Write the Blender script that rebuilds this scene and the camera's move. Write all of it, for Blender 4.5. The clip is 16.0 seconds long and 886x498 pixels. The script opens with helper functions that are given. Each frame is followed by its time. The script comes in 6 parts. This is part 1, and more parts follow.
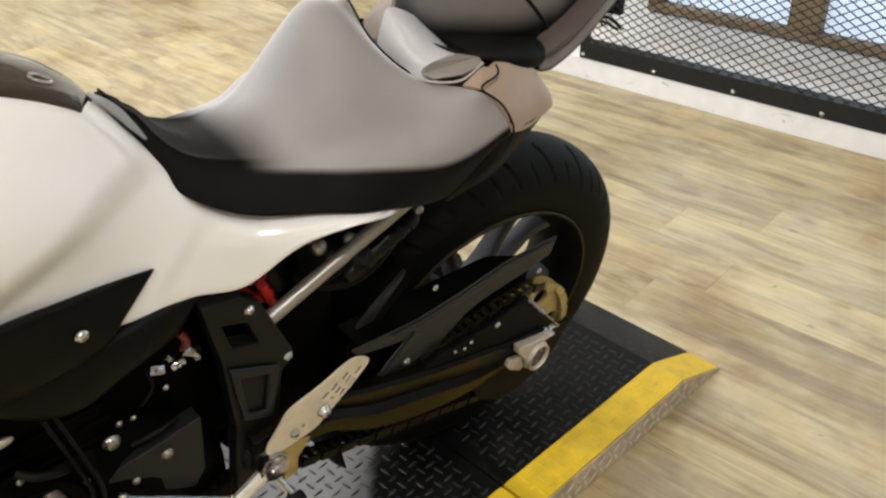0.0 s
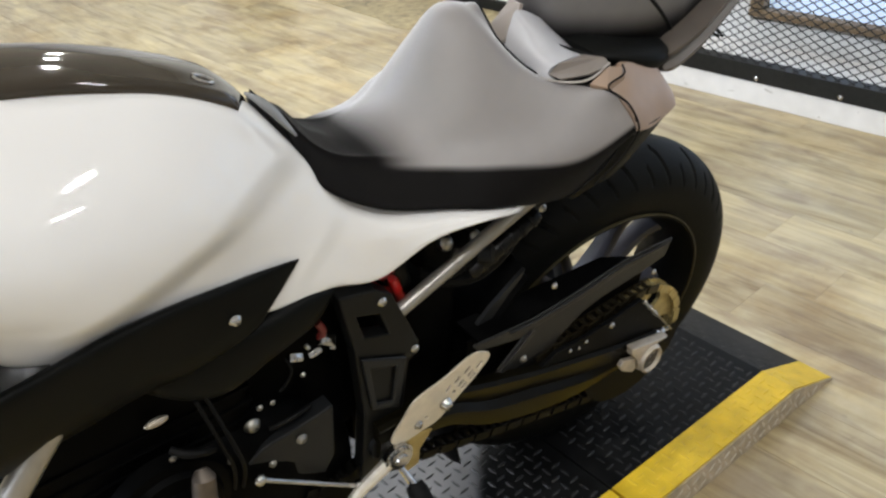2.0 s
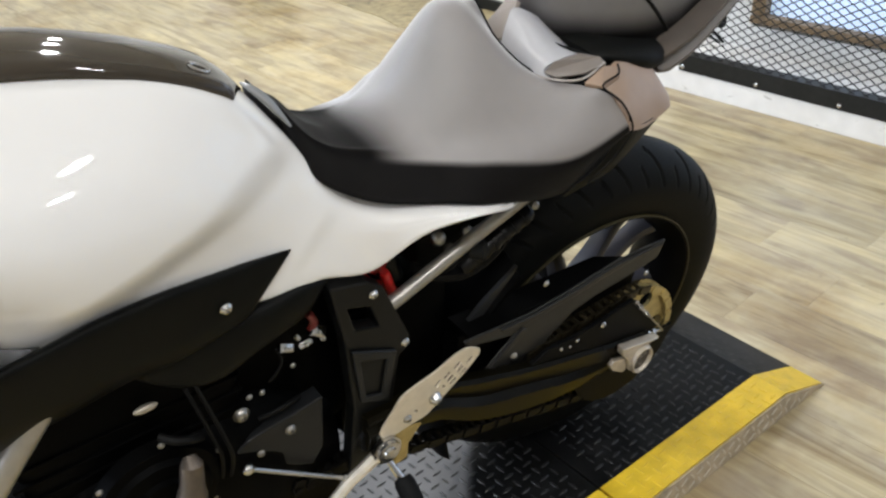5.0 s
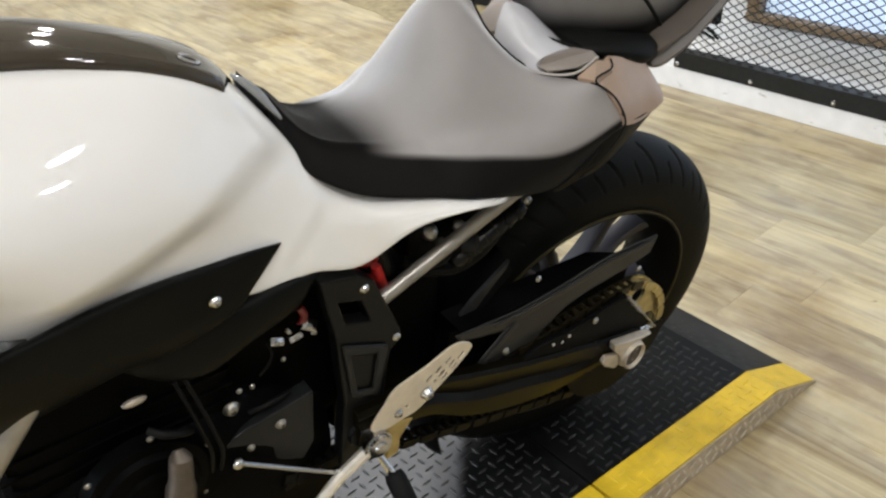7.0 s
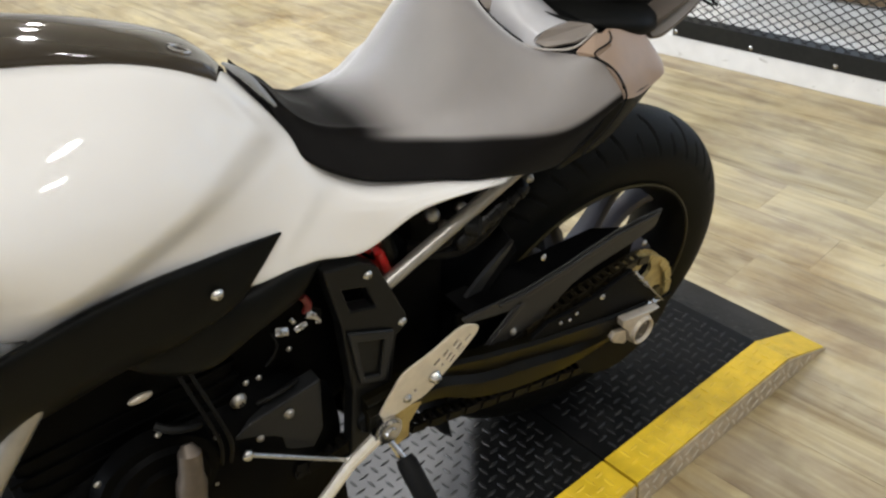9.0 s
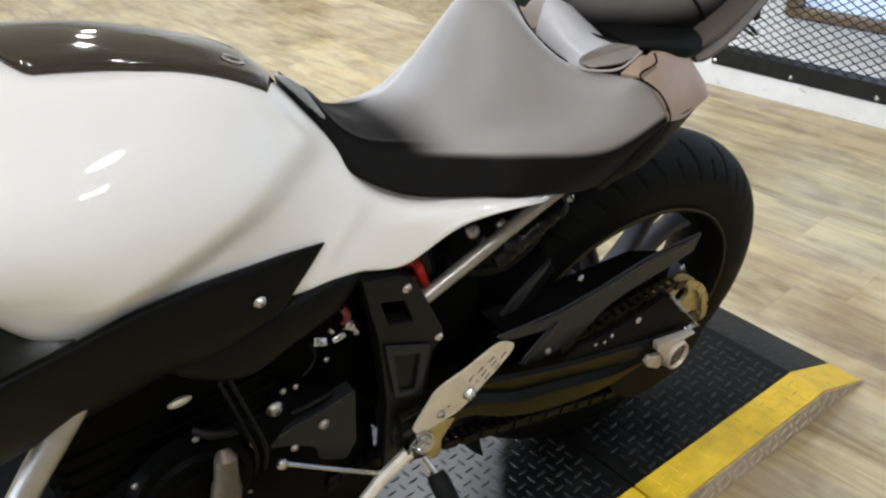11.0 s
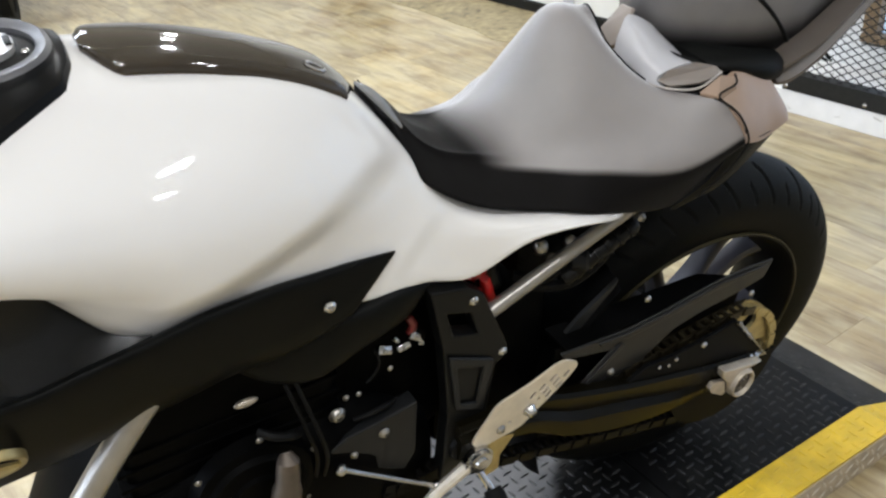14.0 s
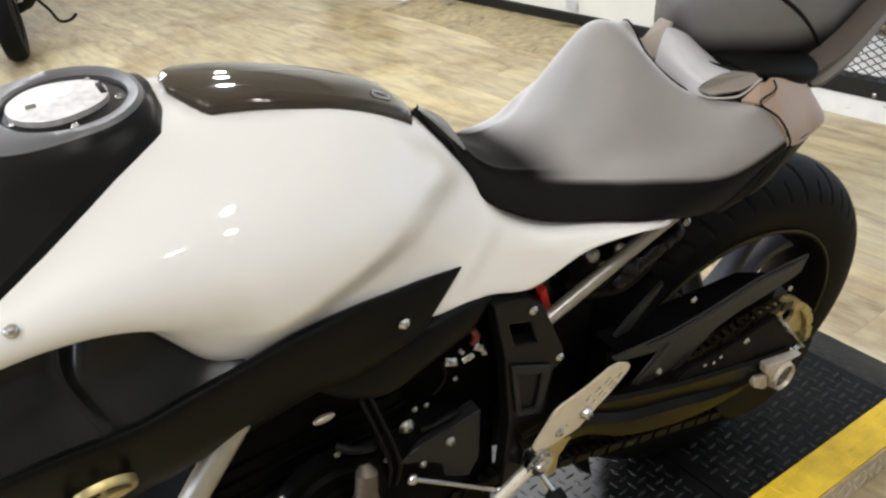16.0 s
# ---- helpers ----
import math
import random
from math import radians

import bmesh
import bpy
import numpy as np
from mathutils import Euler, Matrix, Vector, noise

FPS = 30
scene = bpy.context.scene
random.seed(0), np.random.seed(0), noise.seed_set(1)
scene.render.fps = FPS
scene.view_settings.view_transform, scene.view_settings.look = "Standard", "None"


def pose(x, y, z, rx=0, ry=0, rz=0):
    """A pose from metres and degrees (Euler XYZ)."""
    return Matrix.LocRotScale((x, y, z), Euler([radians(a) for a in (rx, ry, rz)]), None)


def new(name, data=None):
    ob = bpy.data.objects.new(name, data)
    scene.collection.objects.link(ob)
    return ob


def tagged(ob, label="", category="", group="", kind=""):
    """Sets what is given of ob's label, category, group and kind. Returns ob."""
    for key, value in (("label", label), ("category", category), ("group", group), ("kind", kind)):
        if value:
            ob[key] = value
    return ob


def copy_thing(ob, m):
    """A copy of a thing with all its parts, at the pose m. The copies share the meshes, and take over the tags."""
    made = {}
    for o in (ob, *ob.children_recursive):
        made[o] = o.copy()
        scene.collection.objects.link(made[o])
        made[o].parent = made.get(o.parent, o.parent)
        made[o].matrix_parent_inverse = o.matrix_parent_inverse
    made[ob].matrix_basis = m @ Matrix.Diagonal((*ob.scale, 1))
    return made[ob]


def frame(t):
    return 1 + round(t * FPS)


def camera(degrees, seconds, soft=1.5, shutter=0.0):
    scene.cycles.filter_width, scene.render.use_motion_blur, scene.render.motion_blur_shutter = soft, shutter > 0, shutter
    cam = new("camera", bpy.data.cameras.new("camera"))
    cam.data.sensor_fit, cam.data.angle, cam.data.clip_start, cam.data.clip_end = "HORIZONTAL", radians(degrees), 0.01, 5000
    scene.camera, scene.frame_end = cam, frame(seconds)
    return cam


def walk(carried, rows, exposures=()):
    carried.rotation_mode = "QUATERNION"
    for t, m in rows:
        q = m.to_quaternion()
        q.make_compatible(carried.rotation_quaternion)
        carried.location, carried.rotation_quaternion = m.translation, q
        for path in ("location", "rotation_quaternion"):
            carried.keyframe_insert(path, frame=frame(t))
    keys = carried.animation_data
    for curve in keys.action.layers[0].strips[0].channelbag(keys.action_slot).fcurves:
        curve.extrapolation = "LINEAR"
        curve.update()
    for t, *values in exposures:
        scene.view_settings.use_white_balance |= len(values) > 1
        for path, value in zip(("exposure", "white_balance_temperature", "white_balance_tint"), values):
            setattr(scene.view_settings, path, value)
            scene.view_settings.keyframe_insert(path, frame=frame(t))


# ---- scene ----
EXPOSURES = [(0.0, 0.05, 6630, 10), (1.0, 0.00, 6330, 10), (1.5, -0.05, 6230, 10), (2.5, 0.00, 6060, 10), (4.2, 0.05, 6030, 10), (6.3, 0.05, 6160, 10), (9.7, 0.00, 6280, 10), (12.0, 0.05, 5830, 10), (13.5, 0.05, 5880, 10), (16.0, 0.05, 6280, 10)]
cam = camera(54.02, 16.0, soft=2.5)
# seconds, eye x y z in metres, yaw, pitch, roll in degrees
ROWS = [
    (0, -0.8158, -0.8392, 1.2133, -43.93, -32.79, -2.03),
    (0.5, -0.8348, -0.8475, 1.2027, -43.41, -31.47, -4.14),
    (0.9, -0.8375, -0.8457, 1.2053, -43.21, -29.73, -5.50),
    (1, -0.8387, -0.8467, 1.2073, -43.35, -31.53, -4.83),
    (1.5, -0.8627, -0.8332, 1.2025, -38.54, -32.77, -5.35),
    (2, -0.8724, -0.8295, 1.2130, -37.60, -31.59, -4.94),
    (2.5, -0.8721, -0.8404, 1.2047, -38.84, -32.00, -3.87),
    (3, -0.8643, -0.8464, 1.2113, -39.04, -31.85, -4.98),
    (3.5, -0.8699, -0.8393, 1.2087, -37.48, -31.97, -4.34),
    (4, -0.8723, -0.8393, 1.2079, -37.46, -31.57, -3.73),
    (4.2, -0.8756, -0.8368, 1.2080, -37.22, -31.77, -3.61),
    (6.3, -0.8652, -0.8481, 1.2102, -38.69, -30.97, -3.63),
    (6.5, -0.8671, -0.8481, 1.2087, -38.31, -31.18, -3.39),
    (7, -0.8684, -0.8416, 1.2049, -38.06, -31.76, -3.17),
    (7.5, -0.8701, -0.8411, 1.2043, -38.22, -31.90, -3.11),
    (8, -0.8574, -0.8505, 1.2140, -39.39, -30.90, -4.52),
    (8.5, -0.8597, -0.8412, 1.2024, -38.62, -33.13, -5.13),
    (9, -0.8589, -0.8324, 1.2031, -37.59, -33.20, -5.56),
    (9.5, -0.8502, -0.8359, 1.1988, -39.02, -33.76, -5.69),
    (9.7, -0.8586, -0.8375, 1.2042, -37.10, -32.90, -5.75),
    (11.8, -0.8767, -0.8282, 1.1978, -34.91, -30.42, -4.85),
    (12, -0.8780, -0.8345, 1.2023, -34.24, -29.63, -5.20),
    (12.5, -0.8804, -0.8330, 1.2036, -33.39, -29.19, -4.59),
    (13, -0.8828, -0.8300, 1.1968, -33.27, -30.09, -4.49),
    (13.5, -0.8805, -0.8275, 1.1951, -33.40, -29.79, -4.37),
    (14, -0.8881, -0.8219, 1.1967, -31.57, -30.16, -4.43),
    (14.5, -0.8942, -0.8197, 1.1982, -31.07, -29.89, -4.01),
    (15, -0.8849, -0.8247, 1.1958, -32.01, -29.88, -5.01),
    (15.5, -0.9079, -0.8228, 1.2067, -30.22, -28.95, -4.16),
    (16, -0.9509, -0.8108, 1.2296, -31.37, -29.83, -7.24),
]
walk(cam, [(t, pose(x, y, z, 0, 0, yaw) @ pose(0, 0, 0, 90 + pitch, 0, 0) @ pose(0, 0, 0, 0, 0, roll)) for t, x, y, z, yaw, pitch, roll in ROWS], EXPOSURES)

# ---- world and lamps ----
world = bpy.data.worlds.new("world")
scene.world = world
world.use_nodes = True
sky = world.node_tree.nodes.new("ShaderNodeTexSky")
sky.sky_type, sky.sun_disc, sky.sun_elevation, sky.sun_rotation = "NISHITA", False, radians(35), radians(90)
world.node_tree.links.new(sky.outputs[0], world.node_tree.nodes["Background"].inputs[0])
world.node_tree.nodes["Background"].inputs[1].default_value = 0.12

WARM = (1.0, 0.965, 0.91)
CEIL = 2.75


def lamp(name, m, w, h, watts, col, shape="RECTANGLE"):
    data = bpy.data.lights.new(name, "AREA")
    data.shape, data.size, data.energy, data.color = shape, w, watts, col
    if shape == "RECTANGLE":
        data.size_y = h
    ob = new(name, data)
    ob.matrix_world = m
    return ob


SPOTS = [(-2.6, -2.2, 22), (-0.9, -1.7, 19), (-1.7, -1.1, 19), (-2.4, 0.7, 24), (0.44, 1.1, 16), (0.65, 1.9, 12), (0.68, -1.4, 9), (0.98, -2.1, 9), (0.98, 2.9, 22), (-0.3, 4.2, 18)]
for sx, sy, watts in SPOTS:
    lamp("ceiling_spot_light", pose(sx, sy, CEIL - 0.035), 0.13, 0, watts, WARM, "DISK")
# unseen cool white strip lights, added for the sheen on the seat's raised back
COOL = (0.84, 0.91, 1.0)
STRIPS = [pose(-0.9, 3.2, CEIL - 0.072), pose(-2.1, 2.5, CEIL - 0.072), pose(-3.2, 1.5, CEIL - 0.072)]
for m in STRIPS:
    lamp("strip_light_tube", m, 1.5, 0.16, 42, COOL)
# cool fill light added from the wall that the bike faces
lamp("west_fill_light", pose(-5.47, 0.9, 1.2, 0, -90, 0), 1.6, 3.2, 120, (0.82, 0.88, 1.0))
# daylight in the window openings behind the mesh
lamp("window_daylight", pose(2.02, 0.3, 0.95, 0, 90, 0), 1.5, 3.4, 9, (0.78, 0.88, 1.0))


# ---- materials ----
def nodes_of(m):
    t = m.node_tree
    return t, t.nodes, t.links, t.nodes["Principled BSDF"]


def mat(name, col, rough=0.5, metal=0.0, var=0.15, scale=40.0, bump=0.0, bscale=200.0, coat=0.0, spec=0.5, rvar=0.1):
    """A painted or plastic surface with grain and wear at two scales."""
    m = bpy.data.materials.new(name)
    m.use_nodes = True
    t, n, l, b = nodes_of(m)
    co = n.new("ShaderNodeTexCoord")
    big = n.new("ShaderNodeTexNoise")
    big.inputs["Scale"].default_value, big.inputs["Detail"].default_value = scale / 8, 5
    fine = n.new("ShaderNodeTexNoise")
    fine.inputs["Scale"].default_value, fine.inputs["Detail"].default_value = scale, 4
    add = n.new("ShaderNodeMath")
    add.operation = "ADD"
    ramp = n.new("ShaderNodeMapRange")
    ramp.inputs[1].default_value, ramp.inputs[2].default_value = 0.7, 1.3
    ramp.inputs[3].default_value, ramp.inputs[4].default_value = 1 - var, 1 + var
    mul = n.new("ShaderNodeMixRGB")
    mul.blend_type = "MULTIPLY"
    mul.inputs[0].default_value = 1
    mul.inputs[1].default_value = (*col, 1)
    l.new(co.outputs["Object"], big.inputs["Vector"])
    l.new(co.outputs["Object"], fine.inputs["Vector"])
    l.new(big.outputs[0], add.inputs[0])
    l.new(fine.outputs[0], add.inputs[1])
    l.new(add.outputs[0], ramp.inputs[0])
    l.new(ramp.outputs[0], mul.inputs[2])
    l.new(mul.outputs[0], b.inputs["Base Color"])
    rr = n.new("ShaderNodeMapRange")
    rr.inputs[1].default_value, rr.inputs[2].default_value = 0.3, 0.7
    rr.inputs[3].default_value, rr.inputs[4].default_value = max(rough * (1 - rvar), 0.02), min(rough * (1 + rvar), 1)
    l.new(big.outputs[0], rr.inputs[0])
    l.new(rr.outputs[0], b.inputs["Roughness"])
    b.inputs["Metallic"].default_value = metal
    b.inputs["Coat Weight"].default_value = coat
    b.inputs["Coat Roughness"].default_value = 0.03
    b.inputs["Specular IOR Level"].default_value = spec
    if bump:
        bn = n.new("ShaderNodeTexNoise")
        bn.inputs["Scale"].default_value, bn.inputs["Detail"].default_value = bscale, 3
        bp = n.new("ShaderNodeBump")
        bp.inputs["Strength"].default_value, bp.inputs["Distance"].default_value = bump, 0.001
        l.new(co.outputs["Object"], bn.inputs["Vector"])
        l.new(bn.outputs[0], bp.inputs["Height"])
        l.new(bp.outputs[0], b.inputs["Normal"])
    return m


def plank_mat(name, dark, light, joined=False):
    """Wood-look vinyl: streaks along y, each board shifted and tinted by its own random number."""
    m = bpy.data.materials.new(name)
    m.use_nodes = True
    t, n, l, b = nodes_of(m)
    co, ob = n.new("ShaderNodeTexCoord"), n.new("ShaderNodeNewGeometry" if joined else "ShaderNodeObjectInfo")
    rnd = ob.outputs["Random Per Island" if joined else "Random"]
    sh = n.new("ShaderNodeVectorMath")
    sh.operation = "ADD"
    off = n.new("ShaderNodeVectorMath")
    off.operation = "SCALE"
    off.inputs[0].default_value = (13, 29, 7)
    l.new(rnd, off.inputs["Scale"])
    l.new(co.outputs["Object"], sh.inputs[0])
    l.new(off.outputs[0], sh.inputs[1])
    mp = n.new("ShaderNodeMapping")
    mp.inputs["Scale"].default_value = (15, 1.9, 15)
    l.new(sh.outputs[0], mp.inputs[0])
    a = n.new("ShaderNodeTexNoise")
    a.inputs["Scale"].default_value, a.inputs["Detail"].default_value, a.inputs["Distortion"].default_value = 1.0, 10, 1.5
    a.inputs["Roughness"].default_value = 0.62
    l.new(mp.outputs[0], a.inputs["Vector"])
    mp2 = n.new("ShaderNodeMapping")
    mp2.inputs["Scale"].default_value = (120, 5, 120)
    l.new(sh.outputs[0], mp2.inputs[0])
    f = n.new("ShaderNodeTexNoise")
    f.inputs["Scale"].default_value, f.inputs["Detail"].default_value = 1.0, 4
    l.new(mp2.outputs[0], f.inputs["Vector"])
    mix = n.new("ShaderNodeMath")
    mix.operation = "MULTIPLY_ADD"
    mix.inputs[1].default_value = 0.35
    l.new(f.outputs[0], mix.inputs[0])
    l.new(a.outputs[0], mix.inputs[2])
    rp = n.new("ShaderNodeValToRGB")
    e = rp.color_ramp.elements
    e[0].position, e[0].color = 0.45, (*dark, 1)
    e[1].position, e[1].color = 0.77, (*light, 1)
    k = rp.color_ramp.elements.new(0.6)
    k.color = (*[0.42 * p + 0.58 * q for p, q in zip(dark, light)], 1)
    l.new(mix.outputs[0], rp.inputs[0])
    tint = n.new("ShaderNodeMapRange")
    tint.inputs[3].default_value, tint.inputs[4].default_value = 0.88, 1.06
    l.new(rnd, tint.inputs[0])
    kn = n.new("ShaderNodeTexVoronoi")
    kn.inputs["Scale"].default_value = 1.0
    mk = n.new("ShaderNodeMapping")
    mk.inputs["Scale"].default_value = (10, 5, 1)
    l.new(sh.outputs[0], mk.inputs[0])
    l.new(mk.outputs[0], kn.inputs["Vector"])
    kr = n.new("ShaderNodeMapRange")
    kr.inputs[1].default_value, kr.inputs[2].default_value = 0.02, 0.1
    kr.inputs[3].default_value, kr.inputs[4].default_value = 0.6, 1.0
    l.new(kn.outputs["Distance"], kr.inputs[0])
    mm = n.new("ShaderNodeMath")
    mm.operation = "MULTIPLY"
    l.new(tint.outputs[0], mm.inputs[0])
    l.new(kr.outputs[0], mm.inputs[1])
    bl = n.new("ShaderNodeTexNoise")
    bl.inputs["Scale"].default_value, bl.inputs["Detail"].default_value = 1.0, 4
    mb = n.new("ShaderNodeMapping")
    mb.inputs["Scale"].default_value = (9, 4.5, 9)
    l.new(sh.outputs[0], mb.inputs[0])
    l.new(mb.outputs[0], bl.inputs["Vector"])
    br = n.new("ShaderNodeMapRange")
    br.inputs[1].default_value, br.inputs[2].default_value = 0.35, 0.65
    br.inputs[3].default_value, br.inputs[4].default_value = 0.9, 1.05
    l.new(bl.outputs[0], br.inputs[0])
    m2 = n.new("ShaderNodeMath")
    m2.operation = "MULTIPLY"
    l.new(mm.outputs[0], m2.inputs[0])
    l.new(br.outputs[0], m2.inputs[1])
    mm = m2
    mul = n.new("ShaderNodeMixRGB")
    mul.blend_type = "MULTIPLY"
    mul.inputs[0].default_value = 1
    l.new(rp.outputs[0], mul.inputs[1])
    l.new(mm.outputs[0], mul.inputs[2])
    # printed streaks: mauve-brown against straw yellow
    hs = n.new("ShaderNodeTexNoise")
    hs.inputs["Scale"].default_value, hs.inputs["Detail"].default_value, hs.inputs["Distortion"].default_value = 1.0, 5, 0.8
    mh = n.new("ShaderNodeMapping")
    mh.inputs["Scale"].default_value = (17, 3.4, 17)
    mh.inputs["Location"].default_value = (3.7, 1.3, 0)
    l.new(sh.outputs[0], mh.inputs[0])
    l.new(mh.outputs[0], hs.inputs["Vector"])
    hr = n.new("ShaderNodeValToRGB")
    he = hr.color_ramp.elements
    he[0].position, he[0].color = 0.34, (0.78, 0.745, 0.76, 1)
    he[1].position, he[1].color = 0.64, (1.1, 1.08, 0.98, 1)
    hm = hr.color_ramp.elements.new(0.47)
    hm.color = (0.99, 0.985, 0.975, 1)
    l.new(hs.outputs[0], hr.inputs[0])
    hx = n.new("ShaderNodeMixRGB")
    hx.blend_type = "MULTIPLY"
    hx.inputs[0].default_value = 1
    l.new(mul.outputs[0], hx.inputs[1])
    l.new(hr.outputs[0], hx.inputs[2])
    # trodden-in brown dirt that runs on from board to board
    geo, dirt = n.new("ShaderNodeNewGeometry"), n.new("ShaderNodeTexNoise")
    dirt.inputs["Scale"].default_value, dirt.inputs["Detail"].default_value, dirt.inputs["Roughness"].default_value = 2.1, 7, 0.65
    l.new(geo.outputs["Position"], dirt.inputs["Vector"])
    dr = n.new("ShaderNodeValToRGB")
    dr.color_ramp.elements[0].position, dr.color_ramp.elements[0].color = 0.47, (1, 1, 1, 1)
    dr.color_ramp.elements[1].position, dr.color_ramp.elements[1].color = 0.68, (0.66, 0.56, 0.42, 1)
    l.new(dirt.outputs[0], dr.inputs[0])
    spot = n.new("ShaderNodeTexNoise")
    spot.inputs["Scale"].default_value, spot.inputs["Detail"].default_value = 24, 3
    l.new(geo.outputs["Position"], spot.inputs["Vector"])
    sr = n.new("ShaderNodeMapRange")
    sr.inputs[1].default_value, sr.inputs[2].default_value = 0.7, 0.76
    sr.inputs[3].default_value, sr.inputs[4].default_value = 1.0, 0.55
    l.new(spot.outputs[0], sr.inputs[0])
    d1, d2 = n.new("ShaderNodeMixRGB"), n.new("ShaderNodeMixRGB")
    for q in (d1, d2):
        q.blend_type = "MULTIPLY"
        q.inputs[0].default_value = 1
    l.new(hx.outputs[0], d1.inputs[1])
    l.new(dr.outputs[0], d1.inputs[2])
    l.new(d1.outputs[0], d2.inputs[1])
    l.new(sr.outputs[0], d2.inputs[2])
    l.new(d2.outputs[0], b.inputs["Base Color"])
    b.inputs["Roughness"].default_value = 0.33
    b.inputs["Specular IOR Level"].default_value = 0.6
    bp = n.new("ShaderNodeBump")
    bp.inputs["Strength"].default_value, bp.inputs["Distance"].default_value = 0.15, 0.001
    l.new(f.outputs[0], bp.inputs["Height"])
    l.new(bp.outputs[0], b.inputs["Normal"])
    return m


M_WHITE = mat("white_paint", (0.69, 0.678, 0.664), 0.42, var=0.015, scale=6, coat=0.8, rvar=0.15)


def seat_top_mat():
    """Grey-brown vinyl, black at the sides; the nose's shade is painted in."""
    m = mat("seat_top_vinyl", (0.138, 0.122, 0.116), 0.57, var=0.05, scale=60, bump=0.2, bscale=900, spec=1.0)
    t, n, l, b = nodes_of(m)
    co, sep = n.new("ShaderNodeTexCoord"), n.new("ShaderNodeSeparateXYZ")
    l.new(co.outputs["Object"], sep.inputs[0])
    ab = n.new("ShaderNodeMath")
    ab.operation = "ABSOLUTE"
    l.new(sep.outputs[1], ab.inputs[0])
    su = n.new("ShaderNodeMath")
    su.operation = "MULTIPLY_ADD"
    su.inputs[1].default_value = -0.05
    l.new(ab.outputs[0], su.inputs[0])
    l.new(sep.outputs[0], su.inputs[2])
    # nose shade: colour, gloss and sheen all fall off along x
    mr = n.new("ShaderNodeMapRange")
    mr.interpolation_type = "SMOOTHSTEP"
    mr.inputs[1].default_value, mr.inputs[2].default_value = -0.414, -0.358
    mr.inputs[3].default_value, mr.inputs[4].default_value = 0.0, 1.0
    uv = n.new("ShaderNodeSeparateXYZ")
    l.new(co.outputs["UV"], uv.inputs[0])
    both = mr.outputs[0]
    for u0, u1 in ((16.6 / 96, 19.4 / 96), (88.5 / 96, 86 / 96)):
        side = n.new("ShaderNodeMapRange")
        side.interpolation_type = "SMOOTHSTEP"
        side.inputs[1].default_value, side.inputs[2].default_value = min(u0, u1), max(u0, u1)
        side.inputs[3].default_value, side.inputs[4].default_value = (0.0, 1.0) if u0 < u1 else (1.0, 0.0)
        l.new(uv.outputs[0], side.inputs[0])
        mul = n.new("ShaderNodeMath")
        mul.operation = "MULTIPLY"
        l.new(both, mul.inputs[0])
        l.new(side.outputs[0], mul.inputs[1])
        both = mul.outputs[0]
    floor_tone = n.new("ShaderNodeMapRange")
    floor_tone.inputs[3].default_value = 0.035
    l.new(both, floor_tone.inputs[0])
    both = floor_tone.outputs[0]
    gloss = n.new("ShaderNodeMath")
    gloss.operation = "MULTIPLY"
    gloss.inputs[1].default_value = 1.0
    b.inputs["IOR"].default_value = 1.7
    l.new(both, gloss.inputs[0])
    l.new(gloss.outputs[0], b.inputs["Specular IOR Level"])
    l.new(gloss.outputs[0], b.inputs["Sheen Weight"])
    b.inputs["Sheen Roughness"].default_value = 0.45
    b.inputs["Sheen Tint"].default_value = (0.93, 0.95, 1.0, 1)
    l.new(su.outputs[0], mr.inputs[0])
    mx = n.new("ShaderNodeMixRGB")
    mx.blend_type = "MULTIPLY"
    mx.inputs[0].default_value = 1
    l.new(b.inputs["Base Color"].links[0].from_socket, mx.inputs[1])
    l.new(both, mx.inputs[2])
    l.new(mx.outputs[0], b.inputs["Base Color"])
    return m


def pillion_mat():
    """Charcoal vinyl that fades to black and loses gloss towards its lower edge."""
    m = mat("pillion_vinyl", (0.095, 0.09, 0.09), 0.42, var=0.08, scale=60, bump=0.2, bscale=900, spec=0.9)
    t, n, l, b = nodes_of(m)
    co, sep, mx0 = n.new("ShaderNodeTexCoord"), n.new("ShaderNodeSeparateXYZ"), n.new("ShaderNodeMath")
    l.new(co.outputs["Object"], sep.inputs[0])
    mx0.operation = "MAXIMUM"
    l.new(sep.outputs[0], mx0.inputs[0])
    mx0.inputs[1].default_value = 0.0
    ma = n.new("ShaderNodeMath")
    ma.operation = "MULTIPLY_ADD"
    ma.inputs[1].default_value = -0.5
    l.new(mx0.outputs[0], ma.inputs[0])
    l.new(sep.outputs[2], ma.inputs[2])
    mr = n.new("ShaderNodeMapRange")
    mr.interpolation_type = "SMOOTHSTEP"
    mr.inputs[1].default_value, mr.inputs[2].default_value = 0.842, 0.878
    mr.inputs[3].default_value, mr.inputs[4].default_value = 0.05, 1.0
    l.new(ma.outputs[0], mr.inputs[0])
    l.new(mr.outputs[0], b.inputs["Specular IOR Level"])
    mx = n.new("ShaderNodeMixRGB")
    mx.blend_type = "MULTIPLY"
    mx.inputs[0].default_value = 1
    l.new(b.inputs["Base Color"].links[0].from_socket, mx.inputs[1])
    l.new(mr.outputs[0], mx.inputs[2])
    l.new(mx.outputs[0], b.inputs["Base Color"])
    return m


